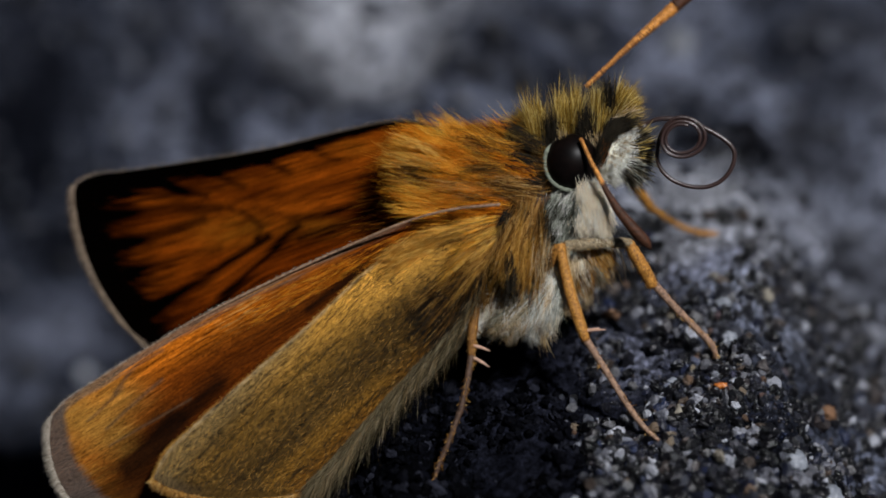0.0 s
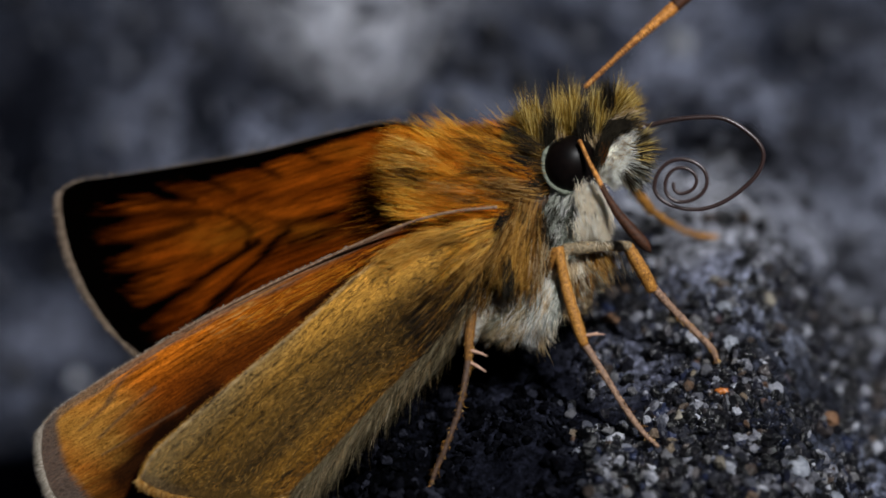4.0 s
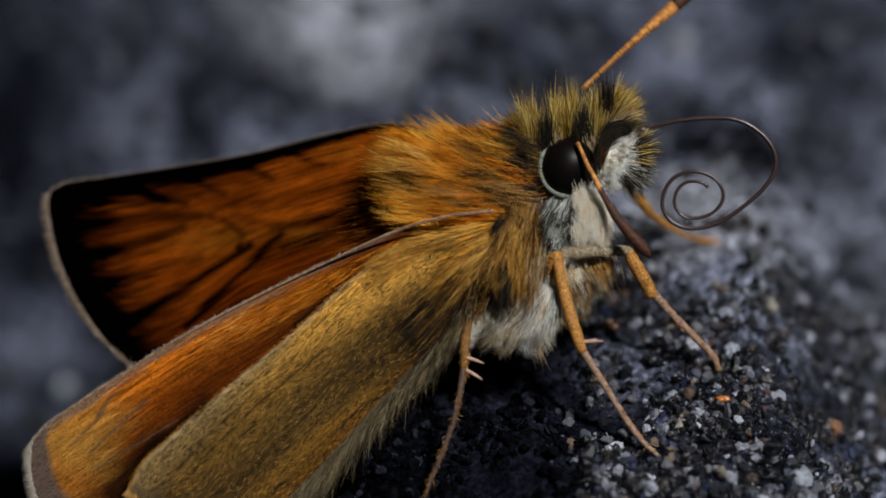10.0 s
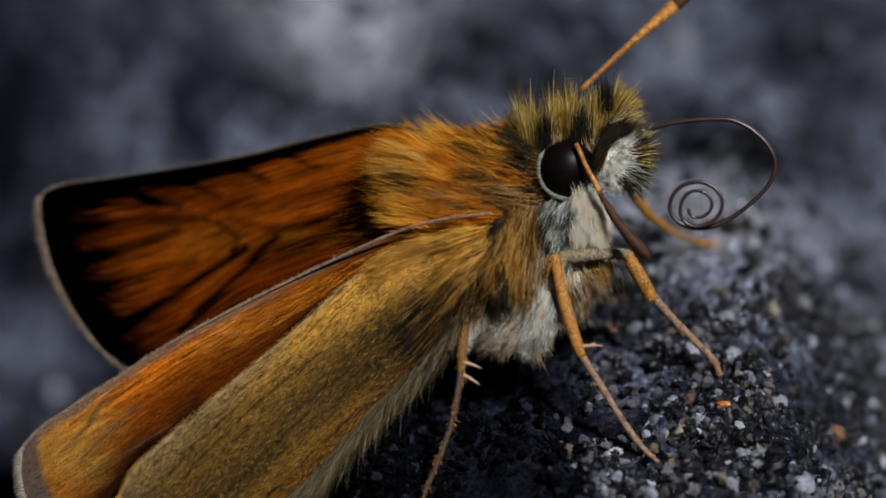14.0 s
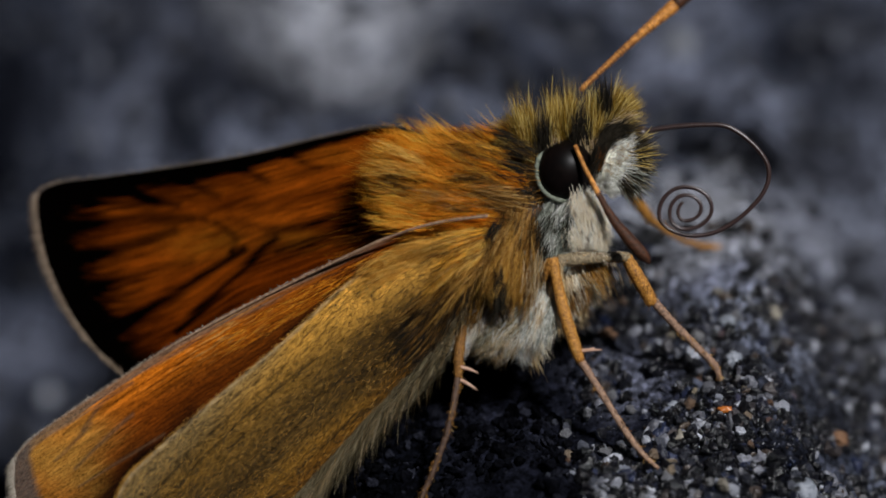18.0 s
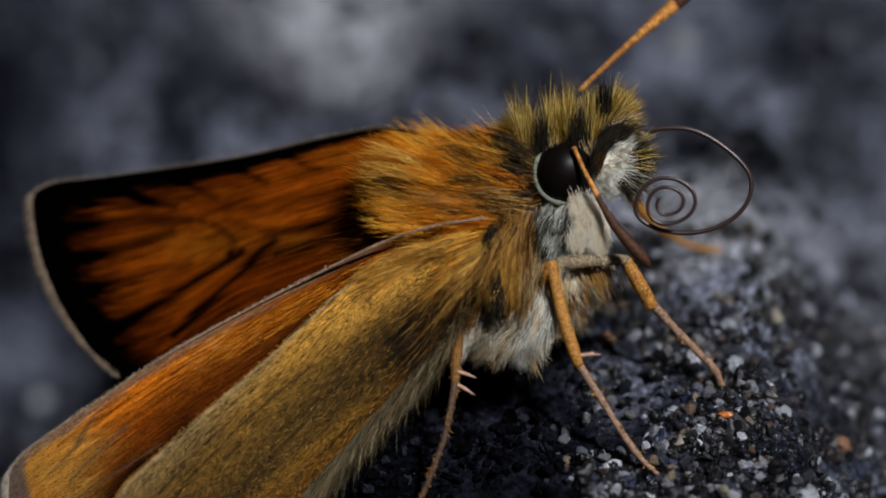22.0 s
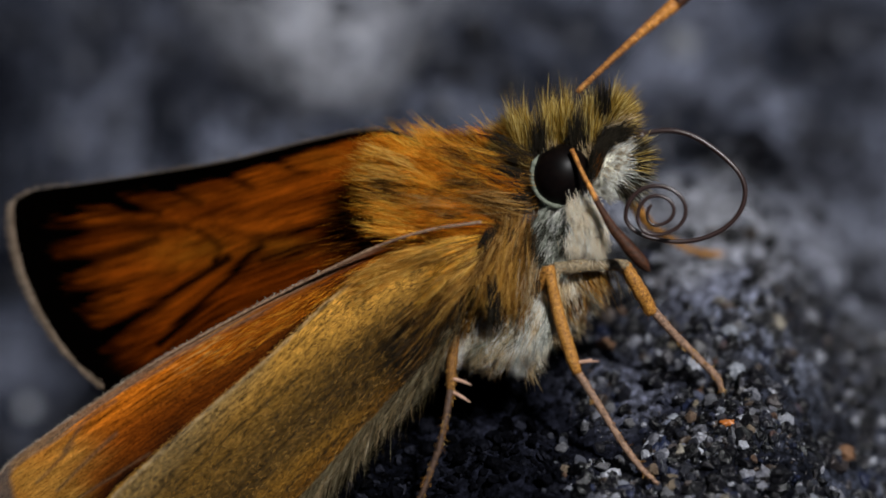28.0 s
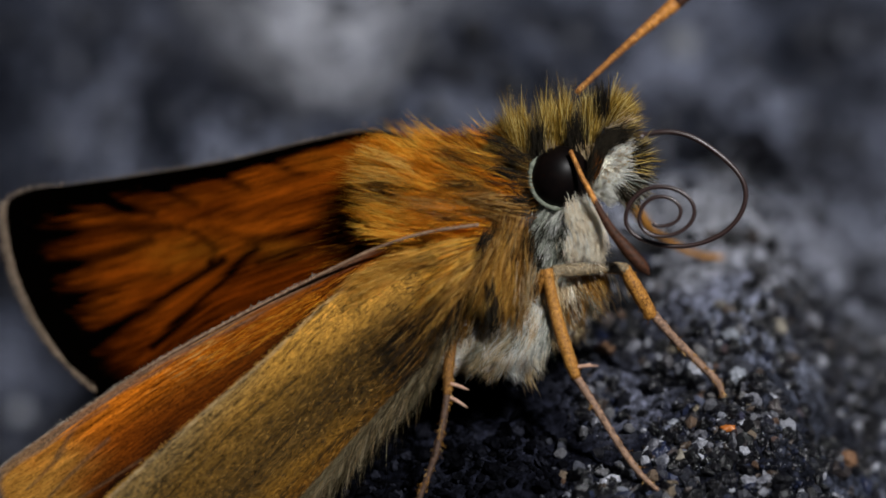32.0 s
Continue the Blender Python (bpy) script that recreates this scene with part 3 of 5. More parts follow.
# pointed silky locks over the back, row behind row from the rear to the collar
for row, (x0, n) in enumerate(((792, 14), (822, 16), (850, 16), (876, 16), (900, 15), (925, 12))):
    for k in range(n):
        y = (284 if x0 < 830 else 266) + (108 if x0 < 830 else 118) * (k + random.uniform(0.1, 0.9)) / n
        x = x0 + random.uniform(-32, 26)
        deep = 112 * math.sqrt(max(0.05, 1 - ((y - 335) / 128) ** 2)) * random.uniform(0.85, 1.0) * (0.7 + 0.3 * min(row, 3) / 3) + 3 * row
        run = random.uniform(45, 100) if x0 < 830 else random.uniform(70, 130)
        way = -0.44 + 0.30 * (y - 265) / 120 + random.uniform(-0.18, 0.16)
        if x - run < 775:
            way = max(way, (238 - y) / run)
        mat = random.choice((ORANGE_FUR, GOLD_FUR, ORANGE_FUR, GOLD_FUR, ORANGE_FUR, UNDER_FUR)) if x0 < 860 else random.choice((ORANGE_FUR, GOLD_FUR, ORANGE_FUR) if x0 < 890 else (GOLD_FUR, ORANGE_FUR, GOLD_FUR, ORANGE_FUR) if x0 < 910 and y < 340 else (BROWN_FUR, ORANGE_FUR, ORANGE_FUR) if x0 < 910 else (DEEP_FUR, BROWN_FUR, DEEP_FUR, ORANGE_FUR) if y < 325 else (DEEP_FUR, DEEP_FUR, BROWN_FUR))
        tuft("back_lock", (x, y, deep), (x - run, y + run * way, deep + random.uniform(4, 30)), 105, (9, 10, 8), mat, "pointed lock of orange fur", 0.22, 0.33, (0, random.uniform(-0.12, 0.26), 0))
for k in range(44):
    x, y = random.uniform(770, 900), 276 + 100 * (k + random.uniform(0, 1)) / 44
    deep = (84 + 0.28 * max(0, x - 830)) * math.sqrt(max(0.05, 1 - ((y - 335) / 128) ** 2)) + 12
    run = random.uniform(60, 125)
    way = -0.42 + 0.22 * (y - 265) / 120 + random.uniform(-0.14, 0.12)
    if x - run < 775:
        way = max(way, (238 - y) / run)
    tuft("back_lock", (x, y, deep), (x - run, y + run * way, deep + random.uniform(0, 14)), 60, (6, 7, 5), GOLD_FUR, "long golden lock at the back's rear", 0.22, 0.30, (0, random.uniform(-0.06, 0.22), 0))
for k in range(24):
    x = 836 + 5 * k + random.uniform(-5, 5)
    y = 250 - 0.10 * (x - 836)
    tuft("back_lock", (x, y, random.uniform(-30, 40)), (x - random.uniform(30, 60), y - random.uniform(18, 46), random.uniform(-30, 40)), 18, (7, 4, 12), random.choice((ORANGE_FUR, GOLD_FUR)), "fly-away orange hairs", 0.8, 0.4)
for k in range(9):
    x, y = random.uniform(918, 962), 238 + 14 * k + random.uniform(-5, 5)
    tuft("back_lock", (x, y, 116), (x - random.uniform(40, 75), y + 50 * ((y - 318) / 190 - 0.1), 126), 26, (5, 6, 6), BLACK_FUR, "black lock in the collar", 0.35, 0.45)
for k in range(34):
    x, y = random.uniform(735, 805), 268 + 110 * (k + random.uniform(0, 1)) / 34
    run = random.uniform(55, 105)
    deep = 58 + random.uniform(-20, 24)
    tuft("back_lock", (x, y, deep), (x - run, y + run * max((236 - y) / run, -0.36 + random.uniform(-0.16, 0.16)), deep + random.uniform(-6, 14)), 18, (4, 4, 4), GOLD_FUR if k % 3 else ORANGE_FUR, "thin golden spike of fur over the wing", 0.2, 0.3, (0, random.uniform(0, 0.2), 0))
# dark locks as shaded openings at the rear, a few long blond ones over them
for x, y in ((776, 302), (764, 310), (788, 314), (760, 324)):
    tuft("back_lock", (x, y, 122), (x - random.uniform(60, 82), y - random.uniform(10, 26), 122), 70, (7, 6, 5), DEEP_FUR, "dark brown lock standing in for a shaded opening", 0.3, 0.36)
for x, y, tx, ty in ((776, 276, 690, 226), (764, 268, 682, 232), (782, 290, 664, 262), (770, 334, 676, 304), (764, 344, 678, 318), (772, 366, 672, 338), (786, 384, 690, 350), (760, 296, 672, 282), (754, 380, 676, 366)):
    tuft("back_lock", (x, y, 122), (tx - 6, ty, 122), 40, (4, 5, 4), BUFF_FUR if y < 300 else GOLD_FUR, "long blond lock over the wing root", 0.3, 0.32, (0, random.uniform(0, 0.12), 0))
# silky locks that hang over the wing root, with the dark joint left open
for x, y, tx, ty, mat in ((914, 352, 882, 439, DEEP_FUR), (927, 350, 894, 457, BROWN_FUR), (938, 352, 907, 476, BROWN_FUR), (931, 379, 902, 490, OCHRE_FUR), (948, 365, 917, 495, BROWN_FUR), (953, 379, 924, 513, BROWN_FUR), (940, 408, 921, 529, OCHRE_FUR), (958, 399, 946, 515, DEEP_FUR), (962, 370, 952, 457, DEEP_FUR), (924, 418, 873, 486, BROWN_FUR), (933, 447, 914, 544, BROWN_FUR), (953, 457, 948, 544, BROWN_FUR)):
    for _ in range(2):
        ox, oy = random.uniform(-6, 6), random.uniform(-10, 10)
        tuft("flank_lock", (x + ox, y + oy, 124 + random.uniform(-6, 6)), (tx + ox * 0.5, ty + oy, 142), 36, (5, 8, 6), mat, "hanging lock of flank fur", 0.3, 0.42)
# black hairs stand in for the shade between the locks
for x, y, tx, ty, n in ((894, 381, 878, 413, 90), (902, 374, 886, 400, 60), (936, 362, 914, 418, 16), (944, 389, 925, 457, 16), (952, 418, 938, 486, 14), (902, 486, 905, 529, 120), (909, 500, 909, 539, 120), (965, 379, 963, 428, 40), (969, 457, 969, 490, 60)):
    tuft("flank_lock", (x, y, 138), (tx, ty, 146), n // 2, (6, 9, 3), BLACK_FUR, "black hairs standing for the shade between the flank locks", 0.6, 0.45)
for k in range(64):
    s = ((k * 11 % 64) + random.uniform(0, 1)) / 64
    x, y = 926 + 66 * s + random.uniform(-10, 8), 540 - 40 * s + random.uniform(-14, 12)
    tx, ty = 850 + 130 * s + random.uniform(-10, 10), 592 + random.uniform(-22, 12) - 30 * max(0, s - 0.75)
    tuft("breast_lock", (x, y, random.uniform(92, 108)), (tx, ty, random.uniform(106, 124)), 70, (7, 9, 6), random.choice((GREY_FUR, CREAM_FUR, STRAW_FUR) if s < 0.3 else (WHITE_FUR, GREY_FUR, CREAM_FUR, WHITE_FUR, IVORY_FUR)), "white lock of breast fur", 0.45, 0.4)
for x, y, tx, ty, mat in ((920, 372, 862, 470, DEEP_FUR), (912, 384, 852, 486, BROWN_FUR), (926, 392, 868, 500, OCHRE_FUR), (916, 404, 858, 512, DEEP_FUR), (928, 418, 880, 520, OCHRE_FUR), (956, 404, 944, 510, BROWN_FUR), (962, 424, 950, 520, CREAM_FUR), (934, 430, 928, 526, OCHRE_FUR)):
    tuft("flank_lock", (x, y, 134), (tx, ty, 150), 60, (6, 9, 5), mat, "hanging lock of flank fur", 0.35, 0.36)
# one more shaded gap, drawn as black hairs
tuft("flank_lock", (900, 462, 150), (906, 535, 150), 110, (5, 10, 3), BLACK_FUR, "black hairs standing for a shaded gap in the flank fur", 0.8, 0.45)
for k in range(24):
    x, y = 846 + 116 * ((k * 7 % 24) + random.uniform(0, 1)) / 24, random.uniform(516, 566)
    long = random.uniform(26, 56)
    tuft("breast_lock", (x, y, random.uniform(84, 108)), (x + (x - 912) * 0.4 + random.uniform(-12, 12), y + long, random.uniform(100, 122)), 90, (6, 9, 7), (WHITE_FUR, IVORY_FUR, WHITE_FUR, CREAM_FUR)[k % 4], "white lock of breast fur", 0.35, 0.42)
for k in range(26):
    x, y = random.uniform(968, 1030), random.uniform(345, 425)
    tuft("breast_lock", (x, y, random.uniform(66, 84)), (x - 16 + random.uniform(-16, 10), y + random.uniform(24, 40), random.uniform(90, 108)), 60, (5, 7, 6), random.choice((GREY_FUR, GREY_FUR, GREY_FUR, WHITE_FUR)), "grey lock of throat fur", 0.35, 0.42)
# dark gaps of the throat fur, made of added black hairs
for k in range(24):
    x, y = random.uniform(966, 1018), random.uniform(358, 430)
    tuft("breast_lock", (x, y, 86), (x - 8, y + 22, 104), 22, (5, 5, 4), BLACK_FUR, "dark hairs added as gaps in the throat fur", 0.5, 0.42)
for k in range(20):
    x, y = 1062 + random.uniform(-6, 10), random.uniform(338, 416)
    tuft("breast_lock", (x, y, random.uniform(60, 96)), (x + random.uniform(4, 16), y + random.uniform(16, 30), random.uniform(80, 104)), 60, (5, 7, 8), IVORY_FUR, "cream lock at the throat's edge", 0.8, 0.36)
for k in range(44):
    x, y = random.uniform(1028, 1070), random.uniform(328, 402)
    tuft("breast_lock", (x, y, random.uniform(92, 108)), (x + 2 + random.uniform(-6, 12), y + random.uniform(18, 32), random.uniform(104, 112)), 60, (7, 9, 5), IVORY_FUR if k % 5 else WHITE_FUR, "cream lock of throat fur", 0.6, 0.3)
for k in range(10):
    x, y = random.uniform(1000, 1060), random.uniform(438, 462)
    tuft("breast_lock", (x, y, 62), (x + random.uniform(10, 36), y + random.uniform(26, 46), 66), 55, (6, 6, 6), random.choice((CREAM_FUR, GREY_FUR, BROWN_FUR, BROWN_FUR)), "tan lock at the leg's root", 0.45, 0.42)


# head: separate brushes with dark gaps
for side, share, grow in ((46, 1.0, 1.0), (-40, 0.2, 1.1)):
    for root, tip, n, wide in (((952, 275), (931, 163), 330, 5.5), ((965, 256), (948, 172), 160, 4), ((990, 256), (987, 155), 240, 4), ((1002, 256), (1004, 163), 160, 3.5), ((1017, 234), (1019, 147), 230, 4), ((1056, 246), (1054, 149), 220, 3.5), ((1062, 242), (1074, 153), 200, 3.5), ((1087, 203), (1110, 147), 170, 3.5), ((1093, 201), (1135, 159), 210, 3.5), ((1099, 205), (1149, 194), 160, 3)):
        tip = (root[0] + 0.84 * (tip[0] - root[0]), root[1] + 0.84 * (tip[1] - root[1]))
        tuft("crown_tuft", (*root, side), (*tip, side * 1.3), int(2.0 * n * share), (wide * grow, 9, 12), OLIVE_FUR, "olive yellow head tuft", 1.5, 0.40)
        tuft("crown_tuft", (root[0] - 3, root[1], side - 8), (tip[0] - 2, tip[1] - 8, side * 1.2), 10, (wide * 1.3, 8, 12), BLACK_FUR, "black bristles in the head tuft", 1.2, 0.45)
# black hairs added as the dark gaps between brushes, one a real black tuft
for root, tip, n in (((977, 275), (973, 192), 110), ((1039, 244), (1039, 178), 90), ((1031, 244), (1029, 217), 80), ((1079, 186), (1077, 130), 60), ((1066, 256), (1099, 217), 120), ((1075, 234), (1120, 211), 120), ((1064, 268), (1083, 232), 110), ((1083, 227), (1141, 207), 70)):
    tuft("crown_tuft", (*root, 74), (*tip, 92), n * 2, (6.5, 8, 5), BLACK_FUR, "black head tuft, mostly filling dark gaps", 0.9, 0.45)
for root, tip in (((996, 257), (998, 232)), ((1054, 256), (1050, 234)), ((1095, 209), (1130, 192))):
    tuft("crown_tuft", (*root, 76), (*tip, 84), 60, (6, 4, 4), CREAM_FUR, "pale tips at the tuft's foot", 1.2, 0.45)
fur("palp_fur", 1500, PALP, lambda x, y, w: (x > 1072) & (x < 1114), lambda x, y, w: (1, (y - 262) / 90, 0.2), (10, 26), 0.38, WHITE_FUR, "white palp bristles", 0.3, tufts=70, gather=0.4)
for k in range(150):
    a = radians(random.uniform(-42, 76))
    x, y = 1096 + 22 * math.cos(a), 270 + 34 * math.sin(a)
    reach = random.uniform(40, 58)
    tuft("palp_bristle", (x, y, random.uniform(40, 76)), (x + reach * math.cos(a * 0.8), y + reach * math.sin(a * 0.8), random.uniform(46, 80)), 7, (3, 3, 6), random.choice((OLIVE_FUR, BLACK_FUR, STRAW_FUR, BLACK_FUR) if a < 0.25 else (GREY_FUR, STRAW_FUR, BLACK_FUR, BLACK_FUR)), "stiff bristles round the palp", 0.8, 0.6)
for k in range(12):
    s = k / 11
    x, y = 1068 + 44 * s + random.uniform(-4, 4), 312 - 68 * s + random.uniform(-4, 4)
    tuft("palp_bristle", (x, y, 92), (x + random.uniform(4, 16), y + random.uniform(-16, 4), 110), 26, (8, 9, 4), WHITE_FUR if s < 0.45 else random.choice((WHITE_FUR, CREAM_FUR)), "white heart of the palp", 0.7, 0.45)
# dark hairs added to darken the gap between eye and palp
for root, tip, n, mat in (((1061, 286), (1072, 240), 150, BLACK_FUR), ((1066, 268), (1086, 232), 150, BLACK_FUR), ((1064, 280), (1078, 250), 40, UNDER_FUR), ((1074, 246), (1104, 224), 120, BLACK_FUR)):
    tuft("palp_bristle", (*root, 106), (*tip, 116), n, (4.5, 7, 4), mat, "black hairs filling the dark gap between eye and palp", 0.8, 0.42)
COLLAR = ((960, 305, 0), (46, 88, 94), 10)
fur("collar_fur", 1300, COLLAR, lambda x, y, w: (w > -60), lambda x, y, w: (-1, (y - 300) / 140, 0.05), (36, 72), 0.5, DEEP_FUR, "dark brown collar fur", 0.22, tufts=50)
fur("collar_fur", 700, COLLAR, lambda x, y, w: (w > -60) & (x < 965), lambda x, y, w: (-1, (y - 300) / 140, 0.05), (30, 60), 0.45, BLACK_FUR, "black collar hairs", 0.22, tufts=40)
fur("collar_fur", 2400, COLLAR, lambda x, y, w: (w > -60) & (y < 275), lambda x, y, w: (-0.8, -0.45, 0.05), (28, 55), 0.6, OLIVE_FUR, "olive collar tufts", 0.2, tufts=14, gather=0.7)
fur("cheek_fur", 500, ((1004, 306, 40), (44, 40, 40), 0), lambda x, y, w: (y > 325) & (w > 30), lambda x, y, w: ((x - 1000) / 60, 1, 0.2), (14, 34), 0.6, WHITE_FUR, "white cheek fur", 0.2)
fur("breast_fur", 900, BREAST, lambda x, y, w: (y < 410) & (x > 960) & (w > -20), lambda x, y, w: (-0.1, 1, 0.25), (24, 46), 0.6, GREY_FUR, "grey throat fur", 0.35, tufts=40)

eye = limb("eye", ball((1012, 286, 78), (47, 49, 36), 12), EYEBALL, label="large glossy black compound eye")
rim_line = [(1012 + 48 * math.cos(radians(a)), 287 + 50 * math.sin(radians(a)), 86, 4.6 if 88 < a < 212 else 1.0) for a in range(50, 236, 12)]
limb("eye_rim", tube(rim_line, 60, 8, 0.06), EYE_RIM, label="pale scaly eye rim")

# ---- wings ----
def wing(name, upper, lower, bow, mat, tint, pivot, label, nu=340, nv=170, camber=14.0, thick=1.2, ripple=1.0, ridge=0.0):
    """A wing between its leading edge and its hind edge, both from root to tip, with a bowed outer margin."""
    a, b = spline(upper, nu), spline(lower, nu)
    u, v = np.linspace(0, 1, nu)[:, None], np.linspace(0, 1, nv)[None, :]
    p = a[:, None] * (1 - v[..., None]) + b[:, None] * v[..., None]
    axis = unit((a[-1] + b[-1]) / 2 - (a[0] + b[0]) / 2)
    p += (bow * np.sin(math.pi * v) ** 0.7 * u ** 4)[..., None] * axis
    p[..., 2] += camber * np.sin(math.pi * v) * np.sin(math.pi * np.clip(u, 0, 1) ** 0.8)
    p[..., 2] += ripple * np.cos(v * 2 * math.pi * 6 + 1.5 * u) * smooth(0.1, 0.5, u)
    # a rounded fold along the leading edge, flatter towards the tip
    p[..., 2] += ridge * (smooth(0.0, 0.22, v) - 1) * smooth(1.0, 0.15, u) * smooth(0.0, 0.08, u)
    front = p.reshape(-1, 3)
    back = front - np.array((0, 0, thick))
    verts = np.vstack((front, back))
    i = np.arange(nu - 1)[:, None] * nv + np.arange(nv - 1)[None]
    f = np.stack((i, i + 1, i + 1 + nv, i + nv), -1).reshape(-1, 4)
    m = nu * nv
    rim = list(range(0, nv)) + [k * nv + nv - 1 for k in range(1, nu)] + [(nu - 1) * nv + k for k in range(nv - 2, -1, -1)] + [k * nv for k in range(nu - 2, 0, -1)]
    edge = [(rim[k], rim[k - 1], rim[k - 1] + m, rim[k] + m) for k in range(len(rim))]
    faces = f.tolist() + (f[:, ::-1] + m).tolist() + edge
    origin = board(np.asarray(pivot, dtype=float))
    me = mesh_of(name, board(verts) - origin, faces, mat)
    uv = me.uv_layers.new(name="UVMap")
    uu, vv = np.broadcast_to(u, (nu, nv)).ravel(), np.broadcast_to(v, (nu, nv)).ravel()
    flat = np.stack((np.tile(uu, 2), np.tile(vv, 2)), -1)
    loops = np.zeros(len(me.loops), dtype=np.int32)
    me.loops.foreach_get("vertex_index", loops)
    uv.data.foreach_set("uv", flat[loops].ravel())
    col = np.ones((m, 4))
    col[:, :3] = tint(uu, vv, front[:, 0], front[:, 1])
    at = me.color_attributes.new("tint", "FLOAT_COLOR", "POINT")
    at.data.foreach_set("color", np.vstack((col, col)).ravel())
    ob = part(name, me, butterfly, label, at=origin - BASE)
    return ob, p, origin


def wobble(u, v, su, sv, seed):
    return np.array([noise.noise(Vector((a * su, b * sv, seed))) for a, b in zip(u, v)])


def mixc(col, other, f):
    return col * (1 - f[:, None]) + np.array(other) * f[:, None]


def stroke(x, y, points, width):
    """1 on a line through the points, fading to 0 at its width."""
    line = spline(points, 24)
    gap = np.full_like(x, 1e9)
    for a, c in zip(line, line[1:]):
        d = c - a
        s = np.clip(((x - a[0]) * d[0] + (y - a[1]) * d[1]) / (d @ d + 1e-9), 0, 1)
        gap = np.minimum(gap, np.hypot(x - a[0] - s * d[0], y - a[1] - s * d[1]))
    return smooth(width * 1.25, 0, gap)


def spot(x, y, cx, cy, rx, ry):
    return np.exp(-((x - cx) / rx) ** 2 - ((y - cy) / ry) ** 2)


def turned(x, y, cx, cy, degrees):
    """Board places after a turn about (cx, cy)."""
    c, s = math.cos(radians(degrees)), math.sin(radians(degrees))
    return cx + c * (x - cx) + s * (y - cy), cy - s * (x - cx) + c * (y - cy)


def upper_tint(u, v, x, y):
    """Deep orange with a tapering dark costa, soft dark veins and a broad dark outer margin that runs inwards along the veins."""
    n1, n2, n3 = wobble(u, v, 4, 16, 1.0), wobble(u, v, 14, 90, 2.0), wobble(u, v, 3, 5, 9.0)
    n4 = wobble(u, v, 30, 40, 5.5)
    below = y - np.interp(x, [q[0] for q in reversed(FAR_UPPER)], [q[1] for q in reversed(FAR_UPPER)])
    x, y = x + 5 * n1, y + 5 * n1 + 3 * n2
    col = np.array((0.092, 0.0165, 0.0006)) * (1 + 0.4 * n1 + 0.8 * n2 + 0.3 * n4)[:, None]
    col = col * (1 + 0.6 * wobble(u, v, 8, 45, 31.0) + 0.5 * wobble(u, v, 20, 140, 32.0))[:, None]
    bright = 0.9 * stroke(x, y, ((720, 236), (671, 251), (587, 275), (526, 296)), 58) + 0.9 * stroke(x, y, ((647, 342), (526, 364), (430, 373)), 22) + 0.55 * stroke(x, y, ((394, 384), (322, 411), (249, 441)), 36) + 0.5 * stroke(x, y, ((406, 417), (334, 459), (267, 502)), 36) + 0.4 * stroke(x, y, ((490, 393), (454, 429), (370, 514)), 30) + 0.45 * stroke(x, y, ((430, 327), (358, 348), (249, 357)), 26) + 0.4 * stroke(x, y, ((540, 300), (470, 318), (400, 322)), 18) + 0.35 * stroke(x, y, ((640, 300), (560, 322), (470, 345)), 20)
    col = mixc(col, (0.31, 0.066, 0.0025), np.clip(bright, 0, 1) * (0.7 + 0.9 * n2 + 0.4 * n4).clip(0, 1))
    col = mixc(col, (0.26, 0.090, 0.006), np.clip(0.7 * spot(x, y, 408, 408, 60, 26) + 0.45 * spot(x, y, 560, 400, 60, 20) + 0.4 * spot(x, y, 640, 262, 60, 14), 0, 1) * (0.7 + 0.6 * n4).clip(0, 1))
    col = col * (1 + 0.4 * wobble(u, v, 4, 60, 41.0) + 0.45 * wobble(u, v, 7, 20, 42.0))[:, None].clip(0.25, 2)
    # how far inside the outer margin
    edge = np.interp(y, (176, 350, 408, 486, 611), (175, 134, 148, 183, 267))
    dark = smooth(150, 16, x - edge + 26 * n3 + 22 * n2)
    band = np.interp(x, (150, 330, 480, 610, 720, 800), (44, 29, 18, 13, 9, 8)) * (1 + 0.5 * n3)
    dark += smooth(1.8, 0.4, below / band + 0.6 * n2 + 0.35 * n1)
    for points, width, depth in ((((159, 388), (261, 373), (340, 368), (388, 368)), 12, 0.68), (((189, 439), (279, 414), (358, 386)), 13, 0.62), (((231, 485), (309, 459), (388, 441)), 12, 0.45), (((267, 550), (358, 496), (440, 443), (474, 420)), 12, 0.95), (((364, 556), (430, 496), (500, 424), (528, 400)), 10, 0.95), (((532, 422), (593, 403), (677, 367)), 15, 0.7),
                                 (((404, 369), (442, 384), (460, 402), (453, 420)), 10, 0.6), (((267, 318), (309, 334), (364, 346)), 12, 0.7), (((352, 297), (388, 314), (430, 330)), 11, 0.5), (((454, 285), (484, 294), (514, 306)), 10, 0.45), (((540, 262), (565, 272), (600, 282)), 9, 0.4), (((454, 358), (550, 337), (671, 312)), 18, 0.4), (((430, 368), (550, 384), (671, 351)), 11, 0.4), (((177, 333), (249, 334), (322, 351)), 20, 0.4)):
        dark += depth * stroke(x, y, points, width) * (1 + 0.5 * n2).clip(0.4, 1.3)
    dark += smooth(-0.2, 0.6, n3) * 0.22
    dark += 0.5 * smooth(0.1, 0.45, n2) * smooth(420, 640, x)
    col = col * (1 + 0.3 * smooth(520, 660, x) * smooth(20, 60, below))[:, None]
    return np.maximum(mixc(col, (0.0006, 0.0004, 0.0003), np.clip(dark, 0, 1)), 0.0003)


